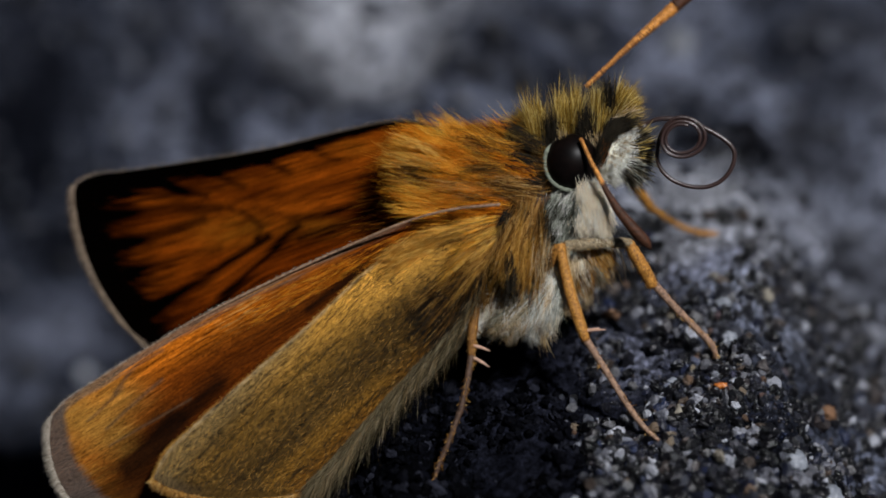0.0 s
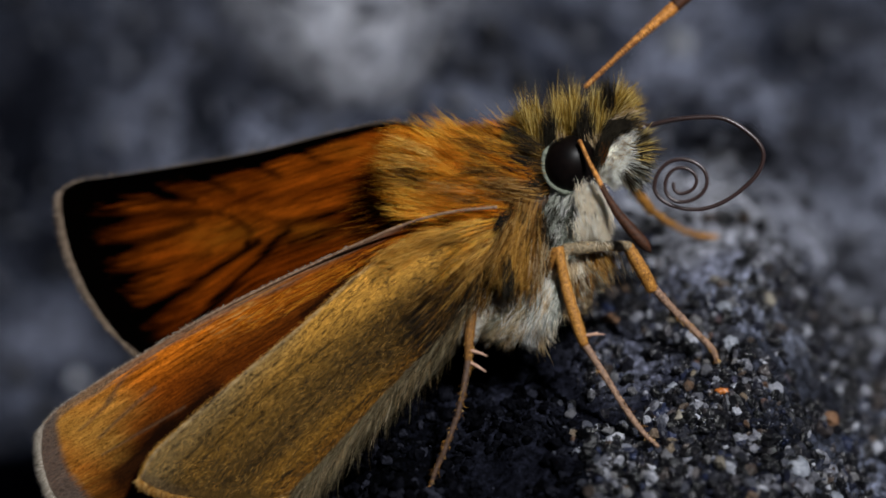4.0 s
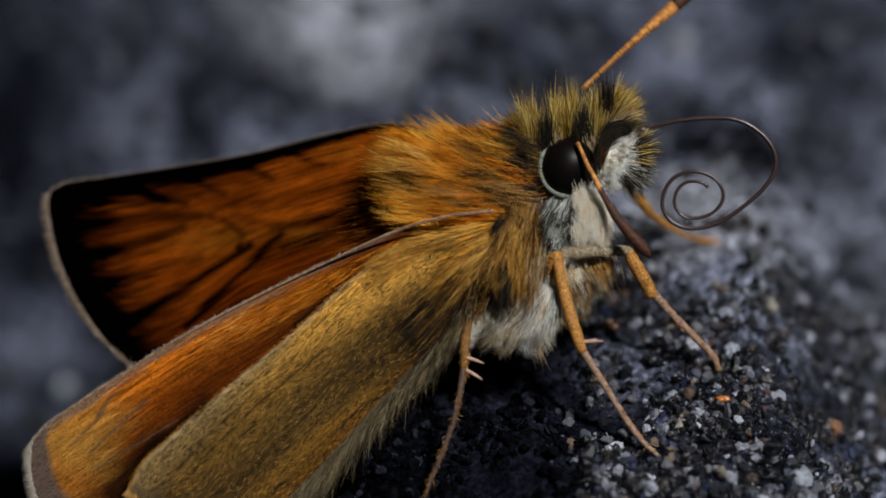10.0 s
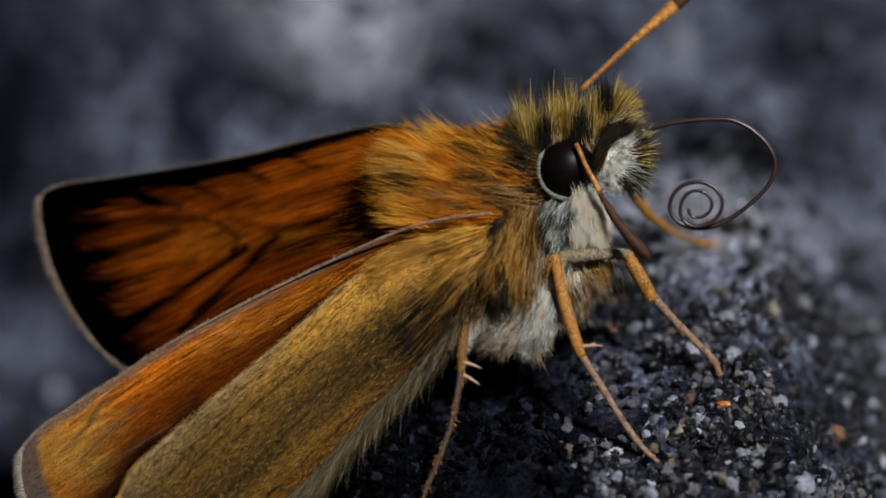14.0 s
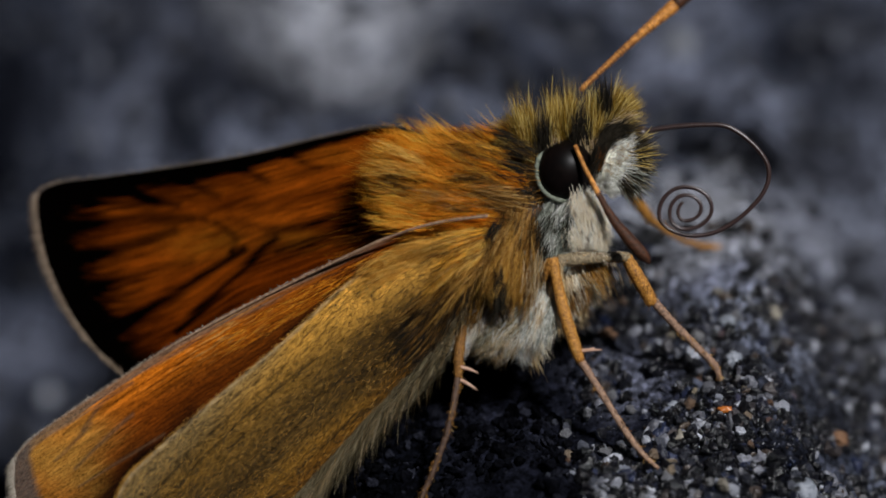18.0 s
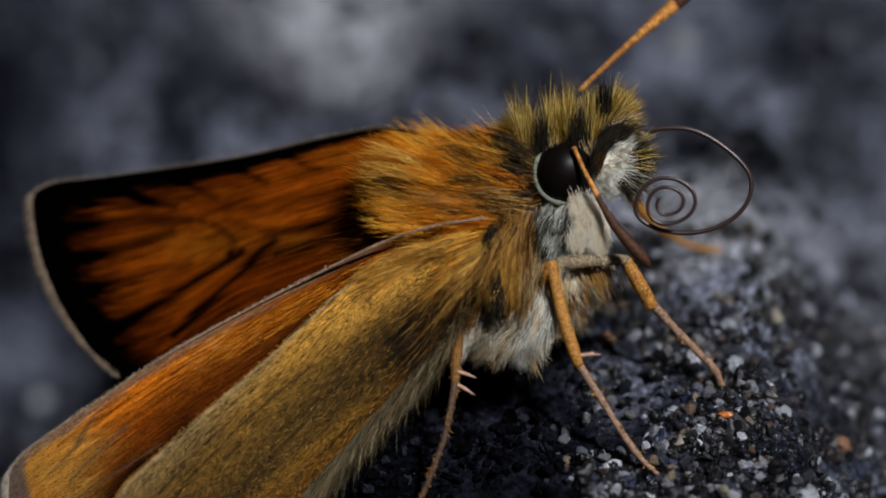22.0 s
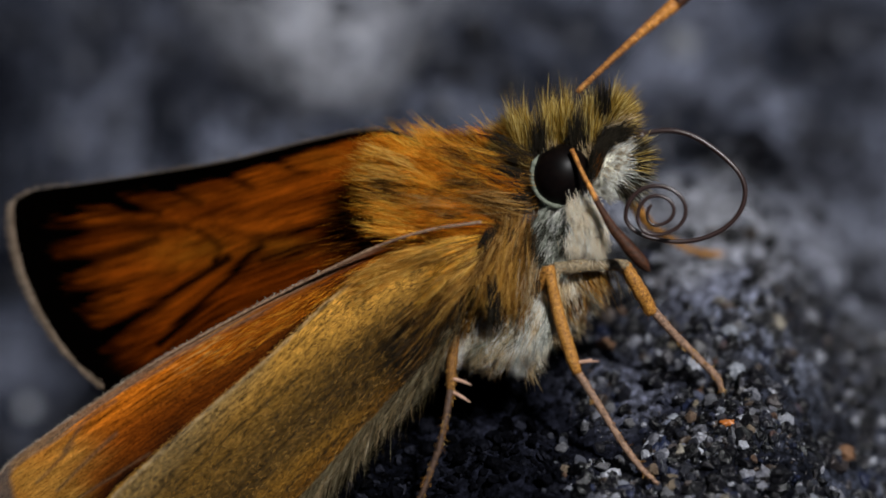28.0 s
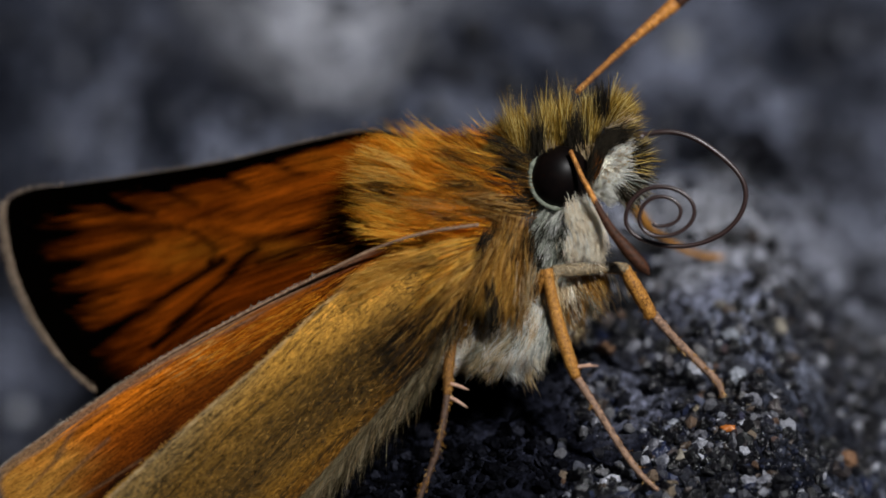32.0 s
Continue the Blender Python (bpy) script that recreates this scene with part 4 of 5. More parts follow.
def fore_tint(u, v, x, y):
    """Orange underside, greyer along the costa, with a grey-brown outer border and darker beside the hindwing."""
    n1, n2, n4 = wobble(u, v, 4, 18, 3.0), wobble(u, v, 12, 90, 4.0), wobble(u, v, 60, 120, 11.0)
    x, y = turned(x, y, 875, 385, 1.45)
    x, y = x + 4 * n1, y + 4 * n1 + 2 * n2
    col = np.array((0.27, 0.056, 0.0024)) * (1 + 0.35 * n1 + 0.8 * n2 + 0.5 * n4)[:, None]
    streak = stroke(x, y, ((600, 471), (486, 544), (365, 604), (244, 667), (166, 724)), 48)
    col = mixc(col, (0.64, 0.175, 0.008), streak * (0.8 + 1.0 * n2 + 0.6 * n4).clip(0, 1))
    col = mixc(col, (0.86, 0.46, 0.11), streak * smooth(0.12, 0.5, n2 + 0.5 * n4) * spot(x, y, 458, 556, 130, 70))
    col = mixc(col, (0.44, 0.235, 0.042), np.clip(stroke(x, y, ((141, 756), (180, 777), (230, 799)), 46) + 0.8 * spot(x, y, 216, 724, 60, 42), 0, 1) * (0.8 + 0.5 * n4).clip(0, 1))
    col = col * (1 + 0.45 * wobble(u, v, 7, 60, 21.0) + 0.3 * wobble(u, v, 25, 160, 22.0))[:, None]
    col = col * (1 + 0.55 * wobble(u, v, 6, 34, 51.0) + 0.35 * wobble(u, v, 16, 60, 52.0))[:, None].clip(0.3, 2)
    col = mixc(col, (0.38, 0.165, 0.024), smooth(0.74, 0.86, u + 0.05 * n1) * (0.6 + 0.5 * n4 + 0.4 * n2).clip(0, 1))
    # red-brown, then near black, along the hindwing's edge
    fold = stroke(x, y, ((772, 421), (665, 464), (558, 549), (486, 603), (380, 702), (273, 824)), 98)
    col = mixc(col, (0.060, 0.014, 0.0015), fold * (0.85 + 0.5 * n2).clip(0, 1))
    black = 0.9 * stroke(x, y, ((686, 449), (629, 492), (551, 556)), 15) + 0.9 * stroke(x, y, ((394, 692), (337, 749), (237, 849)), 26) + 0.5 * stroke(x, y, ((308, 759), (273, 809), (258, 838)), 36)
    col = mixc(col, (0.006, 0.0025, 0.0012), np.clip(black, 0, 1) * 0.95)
    col = mixc(col, (0.18, 0.13, 0.085), smooth(0.07, 0.025, v + 0.04 * n2 + 0.03 * n1) * smooth(0.15, 0.4, u) * 0.8)
    for points in (((294, 687), (237, 738), (199, 777)), ((344, 720), (266, 767), (205, 806)), ((226, 702), (194, 735), (166, 763)), ((212, 713), (241, 670), (294, 635))):
        col = mixc(col, (0.09, 0.055, 0.03), stroke(x, y, points, 5) * 0.65)
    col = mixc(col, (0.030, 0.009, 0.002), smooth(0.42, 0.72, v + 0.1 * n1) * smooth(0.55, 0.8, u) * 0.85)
    border = smooth(0.890, 0.925, u + 0.03 * smooth(0.3, 0.8, v) + 0.012 * n2 + 0.006 * n4)
    return np.maximum(mixc(col, (0.098, 0.076, 0.063), border * 0.93 * (1 + 0.2 * n4).clip(0, 1)), 0.001)


def hind_tint(u, v, x, y):
    """Olive ochre with a golden ridge, its highlight painted in, fine dark streaks and an orange hind fold."""
    n1, n2, n3 = wobble(u, v, 4, 9, 5.0), wobble(u, v, 60, 130, 6.0), wobble(u, v, 14, 80, 7.0)
    x, y = turned(x, y, 865, 410, -0.58)
    x, y = x + 5 * n1, y + 5 * n1
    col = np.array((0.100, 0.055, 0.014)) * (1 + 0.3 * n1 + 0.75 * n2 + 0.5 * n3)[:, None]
    # golden scales, painted brighter where the ridge catches the light
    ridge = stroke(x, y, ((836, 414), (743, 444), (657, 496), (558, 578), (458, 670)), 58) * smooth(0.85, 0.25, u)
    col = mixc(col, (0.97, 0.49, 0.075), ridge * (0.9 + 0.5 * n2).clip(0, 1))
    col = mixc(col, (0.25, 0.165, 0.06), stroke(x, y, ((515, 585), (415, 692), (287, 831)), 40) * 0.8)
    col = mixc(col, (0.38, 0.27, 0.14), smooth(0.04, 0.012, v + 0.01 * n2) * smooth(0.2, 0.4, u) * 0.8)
    col = mixc(col, (0.18, 0.076, 0.010), stroke(x, y, ((793, 581), (722, 674), (650, 738), (529, 852)), 40) * (0.85 + 0.5 * n2).clip(0, 1))
    col = mixc(col, (0.23, 0.112, 0.016), stroke(x, y, ((672, 674), (572, 767), (479, 852)), 22) * 0.7)
    col = mixc(col, (0.24, 0.125, 0.022), stroke(x, y, ((629, 567), (529, 674), (358, 816)), 46) * 0.45)
    veins = np.zeros_like(u)
    for points in (((772, 603), (686, 681), (501, 852)), ((700, 603), (558, 724), (429, 845)), ((657, 624), (600, 660), (551, 702)), ((600, 596), (472, 710), (337, 838)), ((558, 624), (458, 695), (301, 845)), ((743, 653), (657, 731), (558, 831))):
        veins = np.maximum(veins, stroke(x, y, points, 4.2))
    col = mixc(col, (0.022, 0.014, 0.006), veins * smooth(-0.35, 0.1, n3 + n2) * 0.85)
    col = mixc(col, (0.022, 0.014, 0.007), smooth(0.25, 0.5, n3 + 0.6 * n2) * 0.75)
    col = mixc(col, (0.030, 0.022, 0.010), np.clip(spot(x, y, 857, 432, 14, 10) + spot(x, y, 814, 432, 16, 8) + 0.35 * spot(x, y, 764, 624, 14, 10) + 0.35 * spot(x, y, 618, 638, 14, 7), 0, 1))
    col = mixc(col, (0.06, 0.045, 0.03), smooth(0.93, 0.97, u + 0.02 * n1) * smooth(0.5, 0.2, v) * 0.5)
    return np.maximum(col, 0.001)


FAR_UPPER = [(800, 250, 20), (765, 224, 8), (700, 214, -10), (600, 233, -32), (480, 262, -46), (350, 284, -62), (225, 302, -80), (165, 311, -90), (135, 326, -95)]
FAR_LOWER = [(835, 395, 44), (735, 440, 48), (580, 495, 12), (440, 555, -26), (365, 625, -46), (312, 664, -54), (292, 656, -58), (279, 630, -62)]
far_wing, far_p, far_o = wing("far_forewing", FAR_UPPER, FAR_LOWER, 41, WING_A, upper_tint, (740, 260, -16), "orange upper forewing with blackish margin and veins", camber=-12)
NEAR_UPPER = [(885, 362, 100), (800, 371, 103), (715, 394, 107), (600, 443, 112), (480, 498, 118), (350, 564, 125), (230, 636, 132), (130, 700, 138), (92, 735, 140)]
NEAR_LOWER = [(880, 410, 96), (800, 470, 92), (715, 560, 88), (600, 660, 88), (480, 760, 90), (380, 840, 94), (300, 900, 98), (230, 935, 102), (190, 930, 104)]
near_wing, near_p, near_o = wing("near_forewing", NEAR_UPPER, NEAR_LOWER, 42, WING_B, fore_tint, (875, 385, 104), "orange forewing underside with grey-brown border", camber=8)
HIND_UPPER = [(870, 392, 126), (790, 402, 132), (715, 432, 136), (640, 485, 140), (550, 570, 146), (440, 665, 153), (340, 755, 160), (292, 802, 163), (270, 845, 165)]
HIND_LOWER = [(868, 430, 122), (848, 520, 120), (800, 595, 118), (745, 655, 118), (690, 715, 118), (640, 775, 119), (600, 820, 120), (572, 848, 121), (552, 868, 122)]
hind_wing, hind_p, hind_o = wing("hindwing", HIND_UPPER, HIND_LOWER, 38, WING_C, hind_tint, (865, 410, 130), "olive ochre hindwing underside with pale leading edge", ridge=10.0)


def fringe(wing_ob, origin, p, border, n, length, thick, mat, label, out, jitter=0.2):
    """Short hairs along a stretch of a wing's border."""
    line = spline(border, n)
    roots = line + np.random.normal(0, 1.2, (n, 3))
    way = np.broadcast_to(np.asarray(out, dtype=float), (n, 3)) if np.ndim(out) == 1 else out
    v, f = hairs(roots, way, np.random.uniform(*length, n), thick, None, 0.15, jitter)
    part("fringe", mesh_of("fringe", board(v) - origin, f, mat), wing_ob, label, kind="stuff")


def margin_fringe(wing_ob, origin, p, n, length, thick, mat, label):
    edge = p[-1][::4]
    out = spline(unit(p[-1] - p[-16])[::4], n)
    fringe(wing_ob, origin, p, edge, n, length, thick, mat, label, out)


margin_fringe(far_wing, far_o, far_p, 1800, (6, 18), 0.6, FAR_FRINGE, "pale grey wing fringe")
margin_fringe(near_wing, near_o, near_p, 2600, (5, 17), 0.6, FRINGE, "pale grey wing fringe")
margin_fringe(hind_wing, hind_o, hind_p, 1800, (6, 18), 0.6, BROWN_FUR, "tan wing fringe")
fringe(far_wing, far_o, far_p, far_p[52:, 0][::13], 420, (2, 8), 0.42, FAR_FRINGE, "pale hairs on the leading edge", (-0.6, -0.8, 0))
fringe(near_wing, near_o, near_p, near_p[118:, 0][::13], 800, (2, 6), 0.4, FRINGE, "pale hairs on the leading edge", (-0.8, -0.6, 0.3))
fringe(hind_wing, hind_o, hind_p, hind_p[40:, 0][::13], 900, (2, 5), 0.4, OCHRE_FUR, "ochre hairs on the leading edge", (-0.8, -0.5, 0.4))
rib = [(q[0], q[1], q[2] + (52, 46, 28, 10, 4, 2, 1, 1, 1)[k], 2.8 - 1.5 * k / 8) for k, q in enumerate(NEAR_UPPER)]
rib_v, rib_f = tube(rib, 80, 8, 0.1)
part("costa", mesh_of("costa", board(rib_v) - near_o, rib_f, COSTA), near_wing, "pale pinkish leading rib")
far_rib = [(q[0], q[1] + 1, q[2] + 3, 4.2 - 0.55 * k) for k, q in enumerate(FAR_UPPER[:7])]
rib_v, rib_f = tube(far_rib, 70, 8, 0.12)
part("costa", mesh_of("costa", board(rib_v) - far_o, rib_f, CUTICLE), far_wing, "dark brown leading rib")
# tufts over the hindwing's joint
for k in range(34):
    x, y = random.uniform(852, 892), 386 + 52 * (k + random.uniform(0, 1)) / 34
    run = random.uniform(50, 110)
    root = np.array((x, y, 134)) + np.random.normal(0, 1, (30, 3)) * (6, 4, 3)
    lean = np.array((-run, run * (0.28 + 0.9 * k / 34) + random.uniform(-8, 8), 14))
    v, f = hairs(root, np.tile(lean, (30, 1)), np.random.uniform(0.6, 1.1, 30) * np.linalg.norm(lean), 0.36, None, 0.05, 0.05)
    part("joint_tuft", mesh_of("joint_tuft", board(v) - hind_o, f, (BUFF_FUR, GOLD_FUR, DEEP_FUR, BUFF_FUR, OCHRE_FUR)[k % 5] if k < 22 else (DEEP_FUR, OCHRE_FUR, BROWN_FUR)[k % 3]), hind_wing, "golden brown tuft over the wing joint", kind="stuff")
# long pale hairs under the hind fold; straw ones darkened for the wing's shade
for row, n, mat, label in ((-1, 1500, STRAW_FUR, "long pale hairs on the hind edge"), (-5, 200, CREAM_FUR, "long tan hairs on the hind edge"), (-12, 1300, STRAW_FUR, "long straw hairs on the hind edge")):
    fringe(hind_wing, hind_o, hind_p, hind_p[26:304, row][::13], n, (30, 95), 0.3, mat, label, (-0.42, 0.92, 0.12 if row < -1 else -0.1), 0.1)


def wing_hairs(wing_ob, origin, p, n, urange, vrange, length, thick, mat, label, stand=0.15, jitter=0.1):
    """Hairs and scales that lie on a wing and point to its margin."""
    nu, nv = p.shape[:2]
    i = (np.random.uniform(*urange, n) * (nu - 10)).astype(int)
    j = (np.random.uniform(*vrange, n) * (nv - 1)).astype(int)
    way = unit(p[i + 8, j] - p[i, j]) + np.array((0, 0, stand))
    v, f = hairs(p[i, j], way, np.random.uniform(*length, n), thick, None, 0.05, jitter)
    part("wing_hairs", mesh_of("wing_hairs", board(v) - origin, f, mat), wing_ob, label, kind="stuff")


wing_hairs(hind_wing, hind_o, hind_p, 2600, (0.0, 0.24), (0.0, 0.2), (40, 100), 0.3, BUFF_FUR, "golden hairs at the wing root", 0.03, 0.04)
wing_hairs(hind_wing, hind_o, hind_p, 1300, (0.0, 0.22), (0.5, 1.0), (40, 110), 0.35, DEEP_FUR, "brown hairs at the wing root", 0.05, 0.05)
wing_hairs(hind_wing, hind_o, hind_p, 120, (0.0, 0.12), (0.1, 1.0), (30, 70), 0.4, BLACK_FUR, "dark hairs at the wing root", 0.06, 0.05)
# black hairs added to darken the wing by its hind fold
wing_hairs(hind_wing, hind_o, hind_p, 800, (0.03, 0.28), (0.55, 1.0), (40, 100), 0.4, BLACK_FUR, "black hairs darkening the hind fold", 0.09, 0.06)
wing_hairs(hind_wing, hind_o, hind_p, 3200, (0.05, 0.97), (0.0, 1.0), (5, 11), 0.22, OCHRE_FUR, "ochre wing scales", 0.05, 0.06)
wing_hairs(hind_wing, hind_o, hind_p, 4200, (0.15, 0.97), (0.06, 0.97), (5, 15), 0.36, BLACK_FUR, "dark wing scales", 0.05, 0.04)
wing_hairs(near_wing, near_o, near_p, 700, (0.1, 0.55), (0.10, 0.26), (14, 40), 0.18, ORANGE_FUR, "orange wing scales", 0.04, 0.05)
wing_hairs(far_wing, far_o, far_p, 1800, (0.0, 0.2), (0.02, 0.7), (30, 70), 0.35, ORANGE_FUR, "orange hairs at the wing root", 0.05, 0.06)
wing_hairs(far_wing, far_o, far_p, 600, (0.06, 0.24), (0.25, 0.95), (40, 80), 0.32, UNDER_FUR, "long deep orange hairs at the wing root", 0.3, 0.07)


# the lens stays focused on the plane of the insect's feet
cam.data.dof.use_dof = True
cam.data.dof.focus_object = butterfly
cam.data.dof.aperture_fstop = 35


# a speck of pollen caught in the back fur
speck = new("pollen_grain", mesh_of("pollen_grain", (board(ball((0, 0, 0), (4, 3.5, 4), 0, 8)[0]) - board((0, 0, 0))), ball((0, 0, 0), (4, 3.5, 4), 0, 8)[1], TARSUS))
speck.location = board((812, 258, 112))
tagged(speck, "tiny pinkish pollen grain caught in orange fur", "pollen")


# ---- legs ----
def leg(name, joints, mats, spurs=()):
    """A leg in segments, each a tube through its (x, y, w, radius) points."""
    first = None
    bristle = []
    for k, (seg, pts, mat) in enumerate(zip(("femur", "tibia", "tarsus"), joints, mats)):
        ob = limb(name if first is None else seg, tube(pts, 26, 9, 0.06), mat, first, "scaly orange-brown leg" if first is None else "")
        first = first or ob
        line = spline(pts, 60)
        pick = np.random.randint(4, 56, 80)
        out = unit(np.random.normal(0, 1, (80, 3)))
        bristle.append((line[pick, :3] + out * line[pick, 3:4] * 0.9, unit(line[pick + 3, :3] - line[pick, :3]) + 0.6 * out))
    roots, ways = np.vstack([q[0] for q in bristle]), np.vstack([q[1] for q in bristle])
    limb("bristles", hairs(roots, ways, np.random.uniform(5, 13, len(roots)), 0.6), BROWN_FUR, first, "fine brown bristles", kind="stuff")
    for a, b in spurs:
        limb("spur", tube([(*a, 3.2), ((a[0] + b[0]) / 2, (a[1] + b[1]) / 2 - 1, (a[2] + b[2]) / 2, 3.0), (*b, 0.8)], 8, 6), SPUR, first, "pinkish spur")
    return first


leg("mid_leg", [[(968, 476, 92, 9), (980, 456, 112, 11), (990, 439, 122, 11)],
                [(990, 432, 122, 10.5), (996, 462, 124, 9.5), (1008, 515, 126, 11), (1025, 570, 128, 10.5), (1037, 604, 129, 8.5)],
                [(1038, 603, 129, 7), (1073, 658, 129, 6.0), (1106, 711, 130, 6), (1137, 753, 130, 5.2), (1166, 781, 130, 3.5)]],
    (LEG, LEG, TARSUS), (((1036, 586, 130), (1072, 584, 138)), ((1034, 592, 124), (1060, 580, 110))))
leg("fore_leg", [[(1000, 438, 96, 13), (1045, 432, 100, 11), (1092, 430, 82, 9.5), (1114, 431, 66, 9.5)],
                 [(1112, 430, 66, 10), (1128, 458, 60, 12), (1145, 487, 52, 12), (1156, 508, 46, 10)],
                 [(1158, 504, 46, 7.5), (1196, 546, 36, 7), (1231, 581, 24, 6.3), (1260, 612, 14, 6), (1271, 645, 9, 4)]], (FEMUR, LEG, TARSUS))
leg("fore_leg", [[(1112, 312, -74, 8), (1119, 322, -80, 8.5), (1126, 333, -90, 8)],
                 [(1125, 331, -90, 8), (1138, 350, -112, 9.5), (1152, 368, -134, 7.5)],
                 [(1151, 366, -134, 5.5), (1193, 395, -180, 5), (1234, 411, -222, 4.5), (1284, 415, -262, 4)]], (LEG, LEG, LEG))
leg("hind_leg", [[(840, 545, 110, 10), (836, 590, 125, 9), (834, 630, 132, 7)],
                 [(834, 628, 132, 6.5), (826, 680, 142, 5.5), (814, 730, 150, 5)],
                 [(814, 728, 150, 5), (793, 785, 156, 4.5), (776, 825, 160, 4), (765, 866, 163, 2.5)]], (SHADED_LEG, SHADED_TARSUS, SHADED_TARSUS),
    (((838, 612, 133), (868, 622, 138)), ((835, 632, 133), (866, 650, 138))))

# long hairs under the fore femur, and the pale brush behind the mid leg's knee
for k in range(26):
    s = k / 25
    x, y = 1006 + 66 * s + random.uniform(-5, 5), 448 - 8 * s
    long = random.uniform(34, 58) * (1 - 0.35 * s)
    tuft("femur_fringe", (x, y, 66), (x + long * 0.62, y + long, 58 + random.uniform(-8, 8)), 34, (5, 4, 6), random.choice((GREY_FUR, IVORY_FUR, CREAM_FUR) if s < 0.4 else (BROWN_FUR, OCHRE_FUR, CREAM_FUR)), "tan hairs under the fore femur", 0.7, 0.4)
for k in range(14):
    x, y = random.uniform(972, 1004), random.uniform(444, 500)
    tuft("knee_fringe", (x, y, random.uniform(96, 112)), (x + random.uniform(-14, 26), y + random.uniform(30, 60), random.uniform(100, 112)), 40, (4, 6, 4), random.choice((IVORY_FUR, CREAM_FUR, WHITE_FUR)), "pale yellow hairs behind the knee", 0.6, 0.4)

# ---- antennae ----


def antenna(points, club, label):
    ob = limb("antenna", tube(points, 60, 10, 0.05), ANTENNA, label=label)
    limb("club", tube(club, 30, 12), CLUB, ob, "dark antenna club")
    c = spline(points, 64)
    for k in range(1, 46, 2):
        a, b = c[k], c[k] + (c[k + 1] - c[k]) * 0.8
        lean = 0.18 * a[3]
        limb("band", tube([(a[0], a[1] + lean, a[2], a[3] + 0.45), (b[0], b[1] + lean, b[2], b[3] + 0.4)], 3, 10, 0.12), BAND, ob)


antenna([(1028, 246, 112, 3.8), (1036, 264, 120, 3.7), (1045, 284, 126, 3.9), (1055, 303, 130, 4.2), (1068, 328, 133, 5)], [(1066, 324, 132.5, 5), (1078, 346, 134, 5.8), (1094, 372, 136, 8), (1122, 406, 136, 10.5), (1142, 428, 134, 9.5), (1152, 441, 133, 2)], "checkered orange antenna with dark club")
antenna([(1037, 154, -20, 3.8), (1076, 117, -28, 4.4), (1117, 79, -36, 5.8), (1158, 43, -44, 8.6), (1198, 9, -52, 11.5)], [(1194, 12, -51, 12), (1222, -12, -58, 11.5), (1250, -34, -64, 9), (1266, -44, -68, 2)], "checkered orange antenna with dark club")

# ---- proboscis: a chain of stiff rings ----
RINGS = 137
RING = 6.5
tongue = limb("proboscis", ball((1138, 224, 2), (12, 9, 9), 0, 10), TONGUE, label="thin dark brown coiled proboscis")
tongue_rings = []
for k in range(RINGS):
    r = 4.3 - 1.3 * k / RINGS
    vf = tube([(-RING * 0.8, 0, 0, r), (-RING * 0.3, 0, 0, r), (RING * 0.3, 0, 0, r), (RING * 0.8, 0, 0, r)], 4, 10, 0.0, k == RINGS - 1)
    tongue_rings.append(part("ring", mesh_of("ring", vf[0] * UNIT, vf[1], TONGUE), tongue))
ROOT = np.array((1138.0, 224.0))
poses = []


def curl(t, right, low, coil_left, coil_top, coil_right, coil_low):
    poses.append((t, np.array((*right, *low, coil_left, coil_top, coil_right, coil_low), dtype=float)))


def quarter(a, b, first_flat):
    """A quarter of an oval from a to b that starts level (first_flat) or upright."""
    s = np.linspace(0, 1, 24, endpoint=False) * math.pi / 2
    f, g = np.sin(s), 1 - np.cos(s)
    if first_flat:
        return np.stack((a[0] + (b[0] - a[0]) * f, a[1] + (b[1] - a[1]) * g), -1)
    return np.stack((a[0] + (b[0] - a[0]) * g, a[1] + (b[1] - a[1]) * f), -1)


